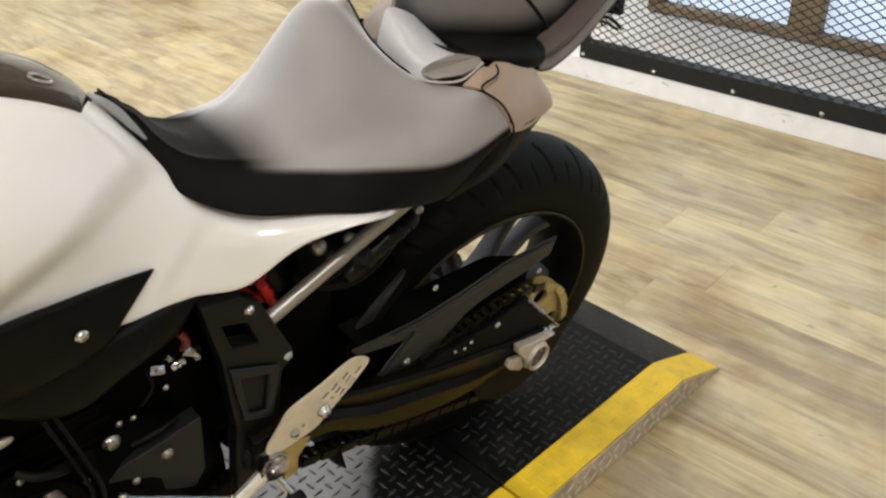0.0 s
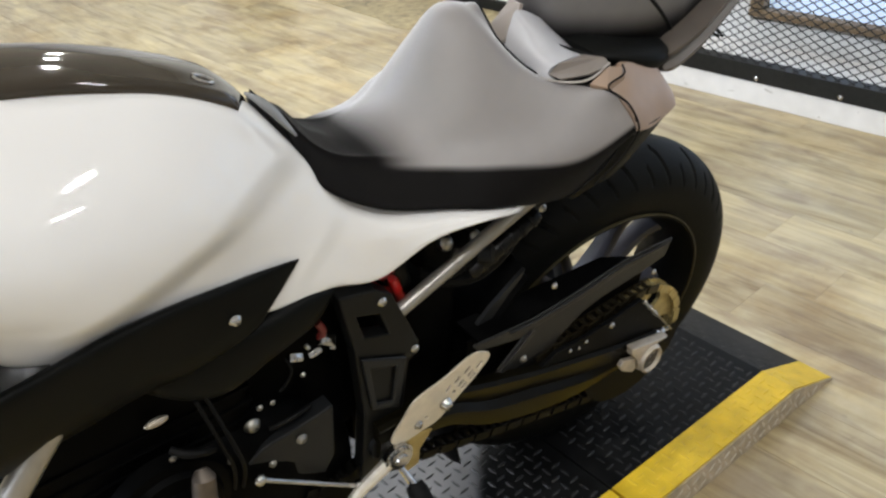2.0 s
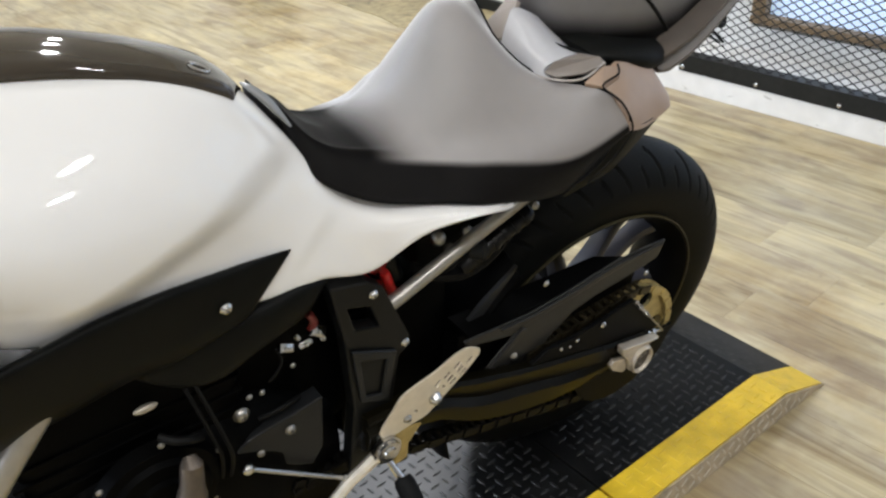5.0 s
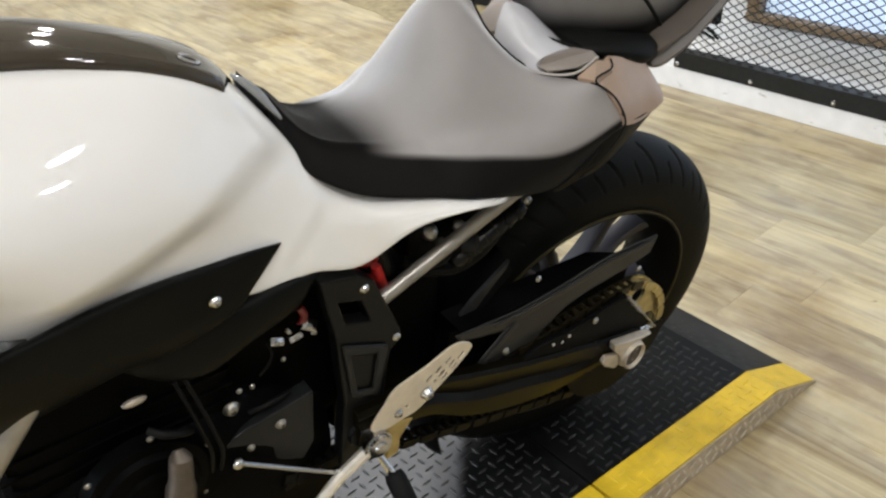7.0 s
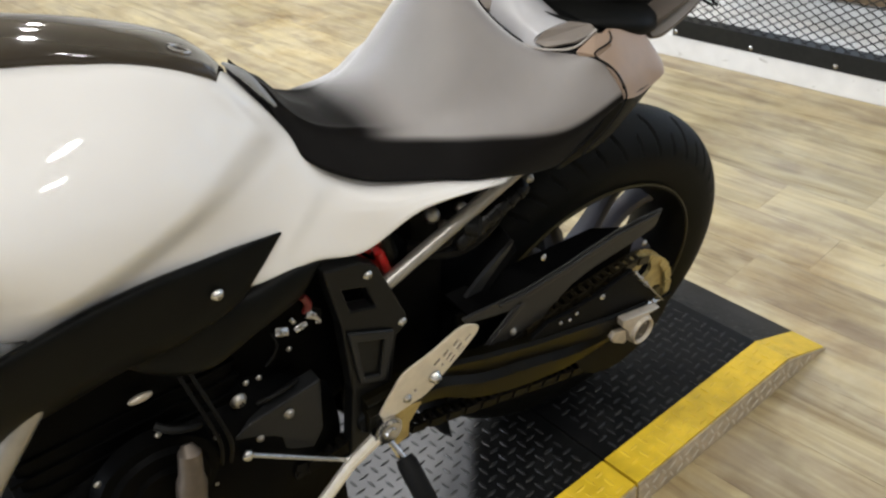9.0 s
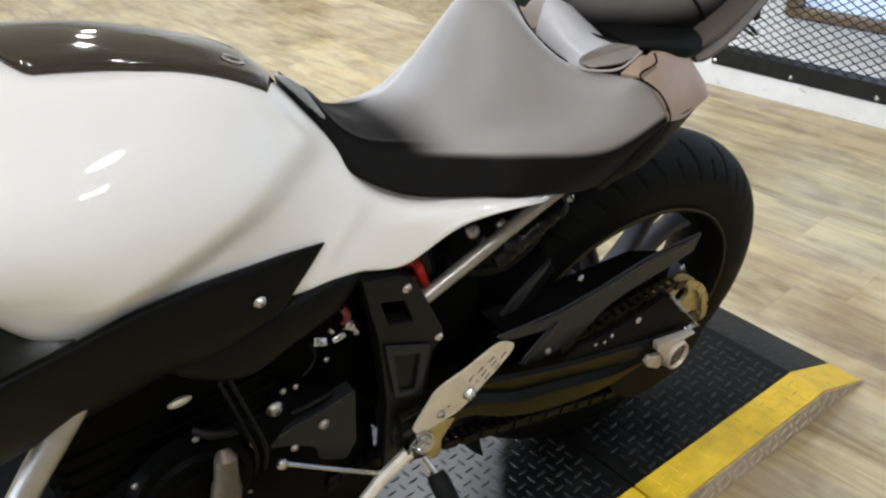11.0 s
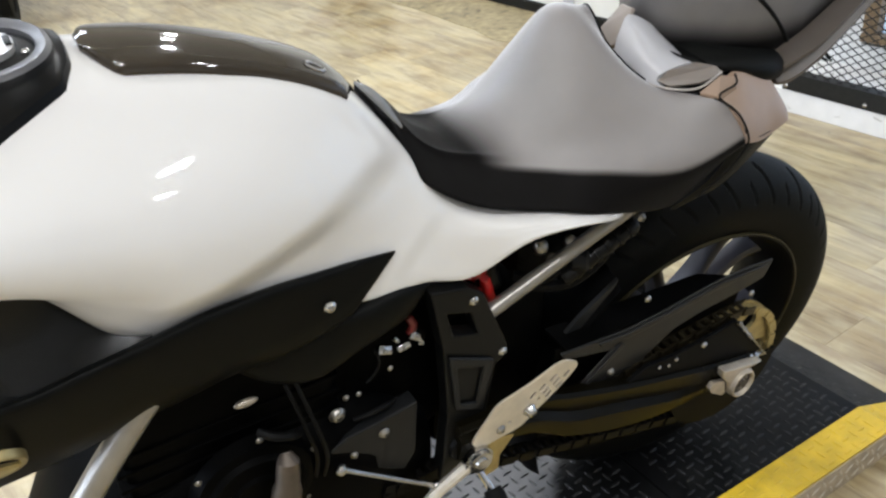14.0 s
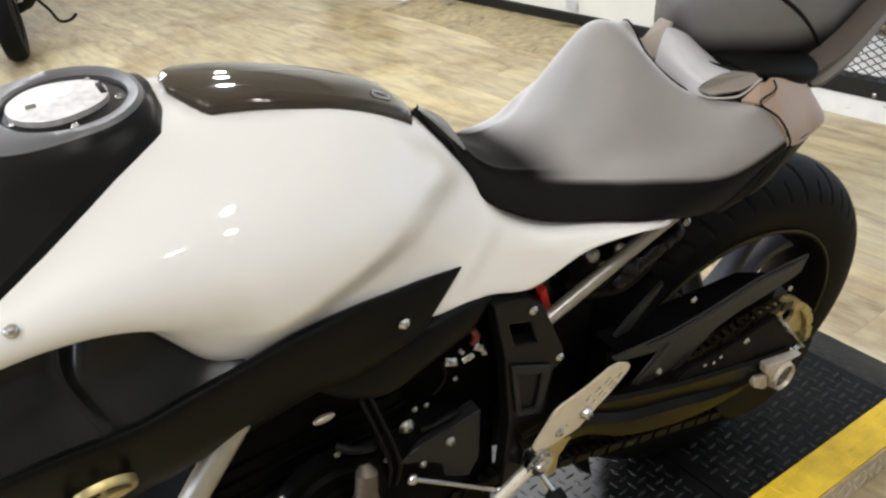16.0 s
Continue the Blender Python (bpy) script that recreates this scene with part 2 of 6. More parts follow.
M_PILLION = pillion_mat()
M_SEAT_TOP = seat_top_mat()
M_SEAT_SIDE = mat("seat_side_vinyl", (0.0038, 0.004, 0.0037), 0.5, spec=0.08, var=0.12, scale=60, bump=0.25, bscale=900)
M_BLACK = mat("black_plastic", (0.0027, 0.003, 0.0027), 0.42, spec=0.085, var=0.25, scale=50, bump=0.12, bscale=700)
M_GLOSS = mat("gloss_black", (0.002, 0.002, 0.002), 0.32, var=0.2, scale=30, spec=0.2)
M_INTAKE = mat("satin_intake", (0.0055, 0.0057, 0.0055), 0.24, var=0.2, scale=30, spec=0.28)
M_PAD = mat("smoked_gel", (0.035, 0.028, 0.02), 0.06, var=0.1, scale=20, coat=0.2, spec=0.4, rvar=0.3)
M_GREY = mat("grey_plastic", (0.43, 0.43, 0.455), 0.32, var=0.06, scale=40)
M_TAIL = mat("satin_tail_plastic", (0.27, 0.19, 0.135), 0.4, var=0.08, scale=40)
M_FRAME = mat("black_frame_paint", (0.0045, 0.0047, 0.0047), 0.36, spec=0.15, var=0.2, scale=50, bump=0.1, bscale=400)
M_ARM = mat("swingarm_paint", (0.0038, 0.0031, 0.0013), 0.3, spec=0.06, var=0.25, scale=30, bump=0.08, bscale=300)
M_RIMPANEL = mat("satin_frame_rim", (0.009, 0.0096, 0.0102), 0.38, spec=0.22, var=0.2, scale=50)
M_ENG = mat("engine_black", (0.001, 0.001, 0.001), 0.5, spec=0.03, var=0.3, scale=60, bump=0.3, bscale=300)
M_ALU = mat("brushed_aluminium", (0.72, 0.68, 0.6), 0.4, 0.7, var=0.12, scale=80, bump=0.1, bscale=600)
M_AXLE = mat("dull_cast_aluminium", (0.47, 0.42, 0.35), 0.42, 0.6, var=0.18, scale=80, bump=0.15, bscale=500)
M_STEEL = mat("zinc_steel", (0.45, 0.445, 0.44), 0.17, 1.0, var=0.15, scale=200)
M_DULL = mat("dull_bolt_steel", (0.3, 0.29, 0.27), 0.32, 1.0, var=0.2, scale=200)
M_TUBE = mat("silver_tube", (0.3, 0.285, 0.26), 0.35, 0.7, var=0.12, scale=60)
M_BRASS = mat("gold_sprocket", (0.4, 0.325, 0.15), 0.4, 0.8, var=0.25, scale=90)
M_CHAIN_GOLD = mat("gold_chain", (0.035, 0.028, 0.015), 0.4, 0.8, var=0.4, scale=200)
M_CHAIN = mat("shaded_oily_chain", (0.004, 0.0036, 0.003), 0.5, 0.4, spec=0.1, var=0.4, scale=200)
M_RED = mat("red_spring", (0.5, 0.015, 0.012), 0.3, var=0.1, scale=60)
M_TYRE = mat("tyre_rubber", (0.0034, 0.0036, 0.0033), 0.58, spec=0.09, var=0.25, scale=40, bump=0.25, bscale=500)
M_RIM = mat("black_rim", (0.003, 0.003, 0.003), 0.5, spec=0.05, var=0.2, scale=30)
M_SPOKE = mat("spoke_paint", (0.035, 0.035, 0.045), 0.35, 0.2, var=0.15, scale=30)
M_STRIPE = mat("gold_stripe", (0.025, 0.02, 0.005), 0.4, var=0.2, scale=50)
M_PLATE = mat("tread_plate_black", (0.005, 0.005, 0.005), 0.45, 0.3, spec=0.14, var=0.45, scale=25, bump=0.4, bscale=160, rvar=0.35)


def worn(m, bare):
    """Paints the deck's lit side lighter beyond a slanting line with a ragged border."""
    t, n, l, b = nodes_of(m)
    co, dot, ns = n.new("ShaderNodeTexCoord"), n.new("ShaderNodeVectorMath"), n.new("ShaderNodeTexNoise")
    ns.inputs["Scale"].default_value, ns.inputs["Detail"].default_value = 14, 5
    dot.operation = "DOT_PRODUCT"
    dot.inputs[1].default_value = (1.0, -0.92, 0.0)
    l.new(co.outputs["Object"], dot.inputs[0])
    l.new(co.outputs["Object"], ns.inputs["Vector"])
    ma = n.new("ShaderNodeMath")
    ma.operation = "MULTIPLY_ADD"
    ma.inputs[1].default_value = 0.05
    l.new(ns.outputs[0], ma.inputs[0])
    l.new(dot.outputs["Value"], ma.inputs[2])
    mr = n.new("ShaderNodeMapRange")
    mr.interpolation_type = "SMOOTHSTEP"
    mr.inputs[1].default_value, mr.inputs[2].default_value = -0.93, -0.965
    mr.inputs[3].default_value, mr.inputs[4].default_value = 0.0, 1.0
    l.new(ma.outputs[0], mr.inputs[0])
    mx = n.new("ShaderNodeMixRGB")
    l.new(mr.outputs[0], mx.inputs[0])
    l.new(b.inputs["Base Color"].links[0].from_socket, mx.inputs[1])
    mx.inputs[2].default_value = (*bare, 1)
    l.new(mx.outputs[0], b.inputs["Base Color"])
    return m


# bare colours here hold the light on the deck, past the shadow's edge
worn(M_PLATE, (0.11, 0.11, 0.115))
M_LUG = mat("tread_lug_worn", (0.014, 0.014, 0.014), 0.36, 0.3, spec=0.3, var=0.45, scale=60)
worn(M_LUG, (0.035, 0.035, 0.035))
M_YELLOW = mat("yellow_paint", (0.62, 0.42, 0.012), 0.42, var=0.2, scale=30, bump=0.3, bscale=120)
M_SKIRT = mat("bare_tread_metal", (0.4, 0.335, 0.24), 0.5, 0.3, var=0.3, scale=50, bump=0.3, bscale=200)
M_SKIRT_LUG = mat("bare_metal_lug", (0.6, 0.56, 0.47), 0.42, 0.5, var=0.2, scale=80)
M_WALL = mat("white_wall", (0.8, 0.79, 0.77), 0.6, var=0.05, scale=14, bump=0.15, bscale=60)
M_PLINTH = mat("scuffed_white_plinth", (0.72, 0.71, 0.69), 0.55, var=0.06, scale=20, bump=0.15, bscale=60)
M_IRON = mat("black_iron", (0.009, 0.009, 0.008), 0.5, 0.0, spec=0.25, var=0.35, scale=60, bump=0.3, bscale=150)
M_WOOD = mat("brown_window_wood", (0.17, 0.115, 0.06), 0.5, var=0.3, scale=40, bump=0.3, bscale=90)
M_CEIL = mat("ceiling_paint", (0.7, 0.68, 0.64), 0.8, var=0.04, scale=10)
M_MAT = mat("worn_floor_patch", (0.3, 0.245, 0.135), 0.5, var=0.45, scale=26, bump=0.2, bscale=90)


def blotches(m, dark, low, high, scale, stretch=(1, 1, 1)):
    """Dark stains with shapes of their own."""
    t, n, l, b = nodes_of(m)
    co, mp, ns = n.new("ShaderNodeTexCoord"), n.new("ShaderNodeMapping"), n.new("ShaderNodeTexNoise")
    mp.inputs["Scale"].default_value = stretch
    ns.inputs["Scale"].default_value, ns.inputs["Detail"].default_value, ns.inputs["Distortion"].default_value = scale, 5, 1.2
    l.new(co.outputs["Object"], mp.inputs[0])
    l.new(mp.outputs[0], ns.inputs["Vector"])
    mr = n.new("ShaderNodeMapRange")
    mr.inputs[1].default_value, mr.inputs[2].default_value = low, high
    l.new(ns.outputs[0], mr.inputs[0])
    mx = n.new("ShaderNodeMixRGB")
    l.new(mr.outputs[0], mx.inputs[0])
    l.new(b.inputs["Base Color"].links[0].from_socket, mx.inputs[1])
    mx.inputs[2].default_value = (*dark, 1)
    l.new(mx.outputs[0], b.inputs["Base Color"])


blotches(M_MAT, (0.06, 0.045, 0.02), 0.6, 0.68, 6)
M_RUBBER = mat("black_rubber", (0.003, 0.003, 0.003), 0.6, spec=0.12, var=0.2, scale=80, bump=0.3, bscale=300)
M_BLUE = mat("blue_paint", (0.02, 0.025, 0.14), 0.3, var=0.1, scale=20, coat=0.5)
blotches(M_PLINTH, (0.3, 0.28, 0.24), 0.66, 0.72, 9, (1, 1, 3))
M_PLANK = plank_mat("plank", (0.25, 0.19, 0.098), (0.5, 0.43, 0.275))
M_PLANK_FAR = plank_mat("plank_field", (0.25, 0.19, 0.098), (0.5, 0.43, 0.275), True)
M_SUB = mat("dark_joint", (0.2, 0.16, 0.1), 0.8, var=0.1)

M_GLASS_OUT = bpy.data.materials.new("bright_outdoors")
M_GLASS_OUT.use_nodes = True
gt, gn, gl, gb = nodes_of(M_GLASS_OUT)
gb.inputs["Base Color"].default_value = (0.6, 0.7, 0.85, 1)
gb.inputs["Emission Color"].default_value = (0.62, 0.78, 1.0, 1)
gb.inputs["Emission Strength"].default_value = 0.5

M_LAMP = bpy.data.materials.new("lamp_lens")
M_LAMP.use_nodes = True
gt, gn, gl, gb = nodes_of(M_LAMP)
gb.inputs["Emission Color"].default_value = (*WARM, 1)
gb.inputs["Emission Strength"].default_value = 6


# ---- mesh helpers ----
def crom(p, t):
    """Catmull-Rom through the rows of p at t in 0..1."""
    n = len(p) - 1
    u = min(max(t, 0.0), 1.0) * n
    i = min(int(u), n - 1)
    f = u - i
    a, b, c, d = p[max(i - 1, 0)], p[i], p[i + 1], p[min(i + 2, n)]
    return 0.5 * (2 * b + (c - a) * f + (2 * a - 5 * b + 4 * c - d) * f * f + (3 * b - a - 3 * c + d) * f ** 3)


def curve_pts(p, n, closed=False):
    p = np.array(p, float)
    if closed:
        k = len(p)
        q = np.vstack([p[-1:], p, p[:2]])
        return [tuple(crom(q, (1 + i * k / n) / (k + 2))) for i in range(n)]
    return [tuple(crom(p, i / n)) for i in range(n + 1)]


def grid_mesh(bm, pts, closed=False):
    """Quads over a grid of points, rows by columns."""
    rows = [[bm.verts.new(p) for p in row] for row in pts]
    n = len(rows[0])
    for a, b in zip(rows[:-1], rows[1:]):
        for j in range(n if closed else n - 1):
            k = (j + 1) % n
            bm.faces.new((a[j], b[j], b[k], a[k]))
    return rows


def surf(ctrl, nu, nv):
    """A smooth grid through a control grid."""
    c = np.array(ctrl, float)
    cols = np.array([[crom(c[:, j], i / nu) for i in range(nu + 1)] for j in range(c.shape[1])])
    return [[tuple(crom(cols[:, i], j / nv)) for j in range(nv + 1)] for i in range(nu + 1)]


def shell(bm, pts, inward):
    """A grid with its back moved by inward and the rim closed."""
    iv = Vector(inward)
    a = grid_mesh(bm, pts)
    b = grid_mesh(bm, [[Vector(p) + iv for p in r] for r in pts])
    ra = a[0] + [r[-1] for r in a[1:]] + a[-1][-2::-1] + [r[0] for r in a[-2:0:-1]]
    rb = b[0] + [r[-1] for r in b[1:]] + b[-1][-2::-1] + [r[0] for r in b[-2:0:-1]]
    for i in range(len(ra)):
        k = (i + 1) % len(ra)
        bm.faces.new((ra[i], ra[k], rb[k], rb[i]))


def loft(bm, sections, nu, nv, caps=True):
    """A closed body through rings of control points."""
    c = [np.array(curve_pts(s, nv, True)) for s in sections]
    rows = []
    for i in range(nu + 1):
        rows.append([tuple(crom(np.array([s[j] for s in c]), i / nu)) for j in range(nv)])
    g = grid_mesh(bm, rows, closed=True)
    if caps:
        bm.faces.new(g[0])
        bm.faces.new(g[-1][::-1])


def plate(bm, poly, y0, y1, holes=()):
    """A flat plate in x and z with real holes, from y0 to y1."""
    edges = []
    for loop in (poly, *holes):
        vs = [bm.verts.new((x, y0, z)) for x, z in loop]
        edges += [bm.edges.new((vs[i], vs[(i + 1) % len(vs)])) for i in range(len(vs))]
    f = bmesh.ops.triangle_fill(bm, use_beauty=True, use_dissolve=False, edges=edges)
    faces = [g for g in f["geom"] if isinstance(g, bmesh.types.BMFace)]
    ex = bmesh.ops.extrude_face_region(bm, geom=faces)
    bmesh.ops.translate(bm, vec=(0, y1 - y0, 0), verts=[g for g in ex["geom"] if isinstance(g, bmesh.types.BMVert)])


def tube(bm, path, r, n=10, cap=True):
    """A round tube along a path of points; r may be a list."""
    p = [Vector(q) for q in path]
    rs = r if isinstance(r, (list, tuple)) else [r] * len(p)
    rows = []
    ref = Vector((0.3, 0.9, 0.2))
    for i, q in enumerate(p):
        d = (p[min(i + 1, len(p) - 1)] - p[max(i - 1, 0)]).normalized()
        a = d.cross(ref).normalized()
        b = d.cross(a)
        rows.append([q + rs[i] * (math.cos(k * 2 * math.pi / n) * a + math.sin(k * 2 * math.pi / n) * b) for k in range(n)])
    g = grid_mesh(bm, rows, closed=True)
    if cap:
        bm.faces.new(g[0])
        bm.faces.new(g[-1][::-1])


def thing(name, label, category, m=None, **k):
    ob = new(name)
    ob.empty_display_size = 0.05
    if m is not None:
        ob.matrix_basis = m
    return tagged(ob, label, category, **k)


def part(name, bm, material, parent=None, label="", smooth=True, m=None, angle=35):
    bmesh.ops.recalc_face_normals(bm, faces=bm.faces)
    me = bpy.data.meshes.new(name)
    bm.to_mesh(me)
    bm.free()
    if smooth:
        me.shade_smooth()
        me.set_sharp_from_angle(angle=radians(angle))
    me.materials.append(material)
    ob = new(name, me)
    if parent is not None:
        ob.parent = parent
    if m is not None:
        ob.matrix_basis = m
    if label:
        ob["label"] = label
    return ob


def soft_edges(ob, width=0.0022):
    bv = ob.modifiers.new("bevel", "BEVEL")
    bv.width, bv.segments, bv.limit_method, bv.angle_limit = width, 2, "ANGLE", radians(40)
    return ob


def again(ob, name, m, parent):
    """Another object on the same mesh."""
    o = new(name, ob.data)
    o.parent = parent
    o.matrix_basis = m
    return o


def box(bm, x0, x1, y0, y1, z0, z1, m=None, bevel=0.0):
    r = bmesh.ops.create_cube(bm, size=1, matrix=Matrix.Translation(((x0 + x1) / 2, (y0 + y1) / 2, (z0 + z1) / 2)) @ Matrix.Diagonal((x1 - x0, y1 - y0, z1 - z0, 1)))
    vs = r["verts"]
    if bevel:
        es = list({e for v in vs for e in v.link_edges})
        out = bmesh.ops.bevel(bm, geom=es, offset=bevel, segments=2, affect="EDGES", profile=0.5)
        vs = list({v for f in out["faces"] for v in f.verts} | {v for v in vs if v.is_valid})
    if m is not None:
        bmesh.ops.transform(bm, matrix=m, verts=vs)


def lathe(bm, prof, n, c=(0, 0, 0), caps=False):
    """Profile rows (radius, along y) turned round the y axis through c."""
    rows = []
    for i in range(n):
        a = 2 * math.pi * i / n
        rows.append([(c[0] + r * math.cos(a), c[1] + h, c[2] + r * math.sin(a)) for r, h in prof])
    g = grid_mesh(bm, rows + rows[:1])
    bmesh.ops.remove_doubles(bm, verts=[v for r in g for v in r], dist=1e-6)


def bolt_mesh(bm, r, c=(0, 0, 0), dome=0.5):
    """A button-head bolt facing -y with a hex socket."""
    h = r * dome
    lathe(bm, [(r * 1.25, 0), (r * 1.25, -h * 0.25), (r * 1.08, -h * 0.5), (r * 0.95, -h * 1.1), (r * 0.72, -h * 1.55), (r * 0.4, -h * 1.75), (r * 0.36, -h * 1.1), (0.0001, -h * 1.1)], 14, c)


# ---- setting ----
TW = radians(3.6)
WM = Matrix.Translation((1.64, 1.09, 0)) @ Matrix.Rotation(TW, 4, "Z")  # local x into the wall, y along it

floor = new("floor", bpy.data.meshes.new("floor"))
bm = bmesh.new()
box(bm, -5.5, 4.0, -5.0, 7.0, -0.12, -0.006)
bm.to_mesh(floor.data)
bm.free()
floor.data.materials.append(M_SUB)
tagged(floor, "light oak-look vinyl plank floor with darker streaks and knots", "floor", kind="structure")

bm = bmesh.new()
box(bm, -5.5, 4.0, -5.0, 7.0, CEIL, CEIL + 0.15)
tagged(part("ceiling", bm, M_CEIL, smooth=False), "plain off-white painted ceiling", "ceiling", kind="structure")
bm = bmesh.new()
box(bm, -5.7, -5.5, -5.0, -0.8, 0, CEIL)
box(bm, -5.7, -5.5, 2.6, 7.0, 0, CEIL)
box(bm, -5.7, -5.5, -0.798, 2.598, 0, 0.36)
box(bm, -5.7, -5.5, -0.798, 2.598, 2.06, CEIL)
tagged(part("wall_west", bm, M_WALL, smooth=False), "plain white painted wall", "wall", kind="structure")
bm = bmesh.new()
box(bm, -5.5, 4.0, -5.2, -5.0, 0, CEIL)
tagged(part("wall_south", bm, M_WALL, smooth=False), "plain white painted wall", "wall", kind="structure")
bm = bmesh.new()
box(bm, -5.5, 4.0, 6.4, 6.6, 0, CEIL)
tagged(part("wall_north", bm, M_WALL, smooth=False), "plain white painted wall", "wall", kind="structure")

bm = bmesh.new()
edge = [(1.45, 3.46), (1.62, 3.48), (1.85, 3.44), (1.92, 3.3), (1.9, 2.1), (1.5, 2.06), (1.43, 2.38), (1.465, 2.55), (1.46, 2.75), (1.475, 3.05), (1.455, 3.25)]
lo = [bm.verts.new((x, y, -0.002)) for x, y in edge]
hi = [bm.verts.new((x, y, 0.002)) for x, y in edge]
bm.faces.new(hi[::-1])
for k in range(len(edge)):
    bm.faces.new((lo[k], lo[(k + 1) % len(edge)], hi[(k + 1) % len(edge)], hi[k]))
part("floor_patch", bm, M_MAT, floor, "dark worn and stained floor patch by the door", smooth=False)

# pillar and column at the far end, recessed roller door, plinth under the mesh
bm = bmesh.new()
box(bm, 0.14, 0.5, 2.395, 5.4, 0, CEIL, WM, bevel=0.004)
tagged(part("wall_pillar", bm, M_WALL, smooth=False), "white painted wall return beside the sliding door", "wall", kind="structure")
bm = bmesh.new()
box(bm, 0.31, 0.41, 0.0, 2.39, 0.055, CEIL, WM)
door = tagged(part("door_1", bm, mat("cream_door", (0.66, 0.65, 0.6), 0.45, var=0.04, scale=10), smooth=False), "cream white sliding door closed", "door", kind="structure")
bm = bmesh.new()
box(bm, 0.3, 0.42, 0.0, 2.12, 0.003, 0.05, WM, bevel=0.003)
part("door_bottom_rail", bm, M_IRON, door, "black bottom rail", smooth=False)
bm = bmesh.new()
box(bm, 0.295, 0.3, 1.2, 1.27, 0.075, 0.115, WM, bevel=0.001)
part("door_plate", bm, M_GREY, door, "small grey metal plate", smooth=False)
bm = bmesh.new()
box(bm, 0.27, 0.31, 2.12, 2.2, 0.003, 0.1, WM, bevel=0.008)
box(bm, 0.25, 0.3, 2.16, 2.21, 0.003, 0.04, WM, bevel=0.006)
guide = tagged(part("door_guide", bm, M_GREY), "grey metal door guide bracket at the floor", "bracket")
bm = bmesh.new()
box(bm, 0.26, 0.3, 2.23, 2.37, 0.003, 0.12, WM, bevel=0.004)
part("guide_channel", bm, M_IRON, guide, "black steel channel", smooth=False)

bm = bmesh.new()
box(bm, 0.0, 0.36, -4.0, 0.0, 0.0, 0.079, WM, bevel=0.003)
tagged(part("wall_plinth", bm, M_PLINTH, smooth=False), "scuffed white plinth under the mesh guard", "plinth", kind="structure")
bm = bmesh.new()
box(bm, 0.36, 0.5, -4.0, 0.3, 0.0, 0.165, WM)
box(bm, 0.36, 0.5, -4.0, 0.3, 2.0, CEIL, WM)
box(bm, 0.36, 0.5, -0.185, 0.3, 0.165, 2.0, WM)
tagged(part("wall_east", bm, mat("pale_grey_wall", (0.66, 0.66, 0.65), 0.7, var=0.12, scale=16, bump=0.2, bscale=60), smooth=False), "light grey wall round low windows", "wall", kind="structure")

# windows behind the mesh
for i in range(3):
    y1 = -0.185 - 1.13 * i
    win = thing("window_%d" % (i + 1), "brown wooden window with two bright panes", "window", WM, kind="structure")
    bm = bmesh.new()
    box(bm, 0.34, 0.42, y1 - 1.13, y1, 0.178, 0.207, bevel=0.004)
    part("window_sill", bm, M_WOOD, win, smooth=False)
    for a, w in ((0.0, 0.055), (0.53, 0.11)):
        bm = bmesh.new()
        box(bm, 0.345, 0.415, y1 - a - w, y1 - a, 0.209, 2.0, bevel=0.004)
        part("window_frame", bm, M_WOOD, win, smooth=False)
    for a in (0.057, 0.642):
        bm = bmesh.new()
        box(bm, 0.385, 0.395, y1 - a - 0.47, y1 - a, 0.209, 2.0)
        part("pane", bm, M_GLASS_OUT, win, smooth=False)

# unseen window added in the wall that the bike faces, round the fill light
shop = thing("window_4", "added unseen wide window with two bright panes for fill light", "window", kind="structure")
for y0, y1, z0, z1 in ((-0.8, 2.6, 0.36, 0.42), (-0.8, 2.6, 2.0, 2.06), (-0.8, -0.74, 0.422, 1.998), (0.87, 0.93, 0.422, 1.998), (2.54, 2.6, 0.422, 1.998)):
    bm = bmesh.new()
    box(bm, -5.62, -5.54, y0, y1, z0, z1, bevel=0.004)
    part("window_frame", bm, M_IRON, shop, smooth=False)
for y0 in (-0.738, 0.932):
    bm = bmesh.new()
    box(bm, -5.59, -5.58, y0, y0 + 1.606, 0.422, 1.998)
    part("pane", bm, M_GLASS_OUT, shop, smooth=False)

# expanded metal guard
guard = thing("mesh_guard", "black expanded metal guard on an iron angle frame", "mesh guard", WM)
bm = bmesh.new()
box(bm, -0.004, 0.004, -3.9, -0.122, 0.08, 0.14, bevel=0.001)
box(bm, 0.006, 0.05, -3.9, -0.122, 0.132, 0.138)
part("bottom_rail", bm, M_IRON, guard, smooth=False)
bm = bmesh.new()
box(bm, -0.004, 0.004, -0.162, -0.122, 0.142, 2.1, bevel=0.001)
part("corner_post", bm, M_IRON, guard, smooth=False)
bm = bmesh.new()
PW, PH = 0.046, 0.0265
ny, nz = 60, 56
for j in range(nz):
    for i in range(ny):
        y = -0.16 - i * PW - (PW / 2 if j % 2 else 0)
        z = 0.131 + j * PH / 2
        for s in (-1, 1):
            a = Vector((0.004, y, z))
            b = Vector((0.008, y + s * PW / 2, z + PH / 2))
            d = (b - a).normalized()
            u = Vector((0, -d.z, d.y)) * 0.0018
            w = Vector((0.001, 0, 0))
            q = [bm.verts.new(p) for p in (a - u - w, a + u - w, a + u + w, a - u + w, b - u - w, b + u - w, b + u + w, b - u + w)]
            for f in ((0, 1, 5, 4), (1, 2, 6, 5), (2, 3, 7, 6), (3, 0, 4, 7)):
                bm.faces.new([q[k] for k in f])
tagged(part("mesh_sheet", bm, M_IRON, guard, smooth=False), kind="stuff")
bm = bmesh.new()
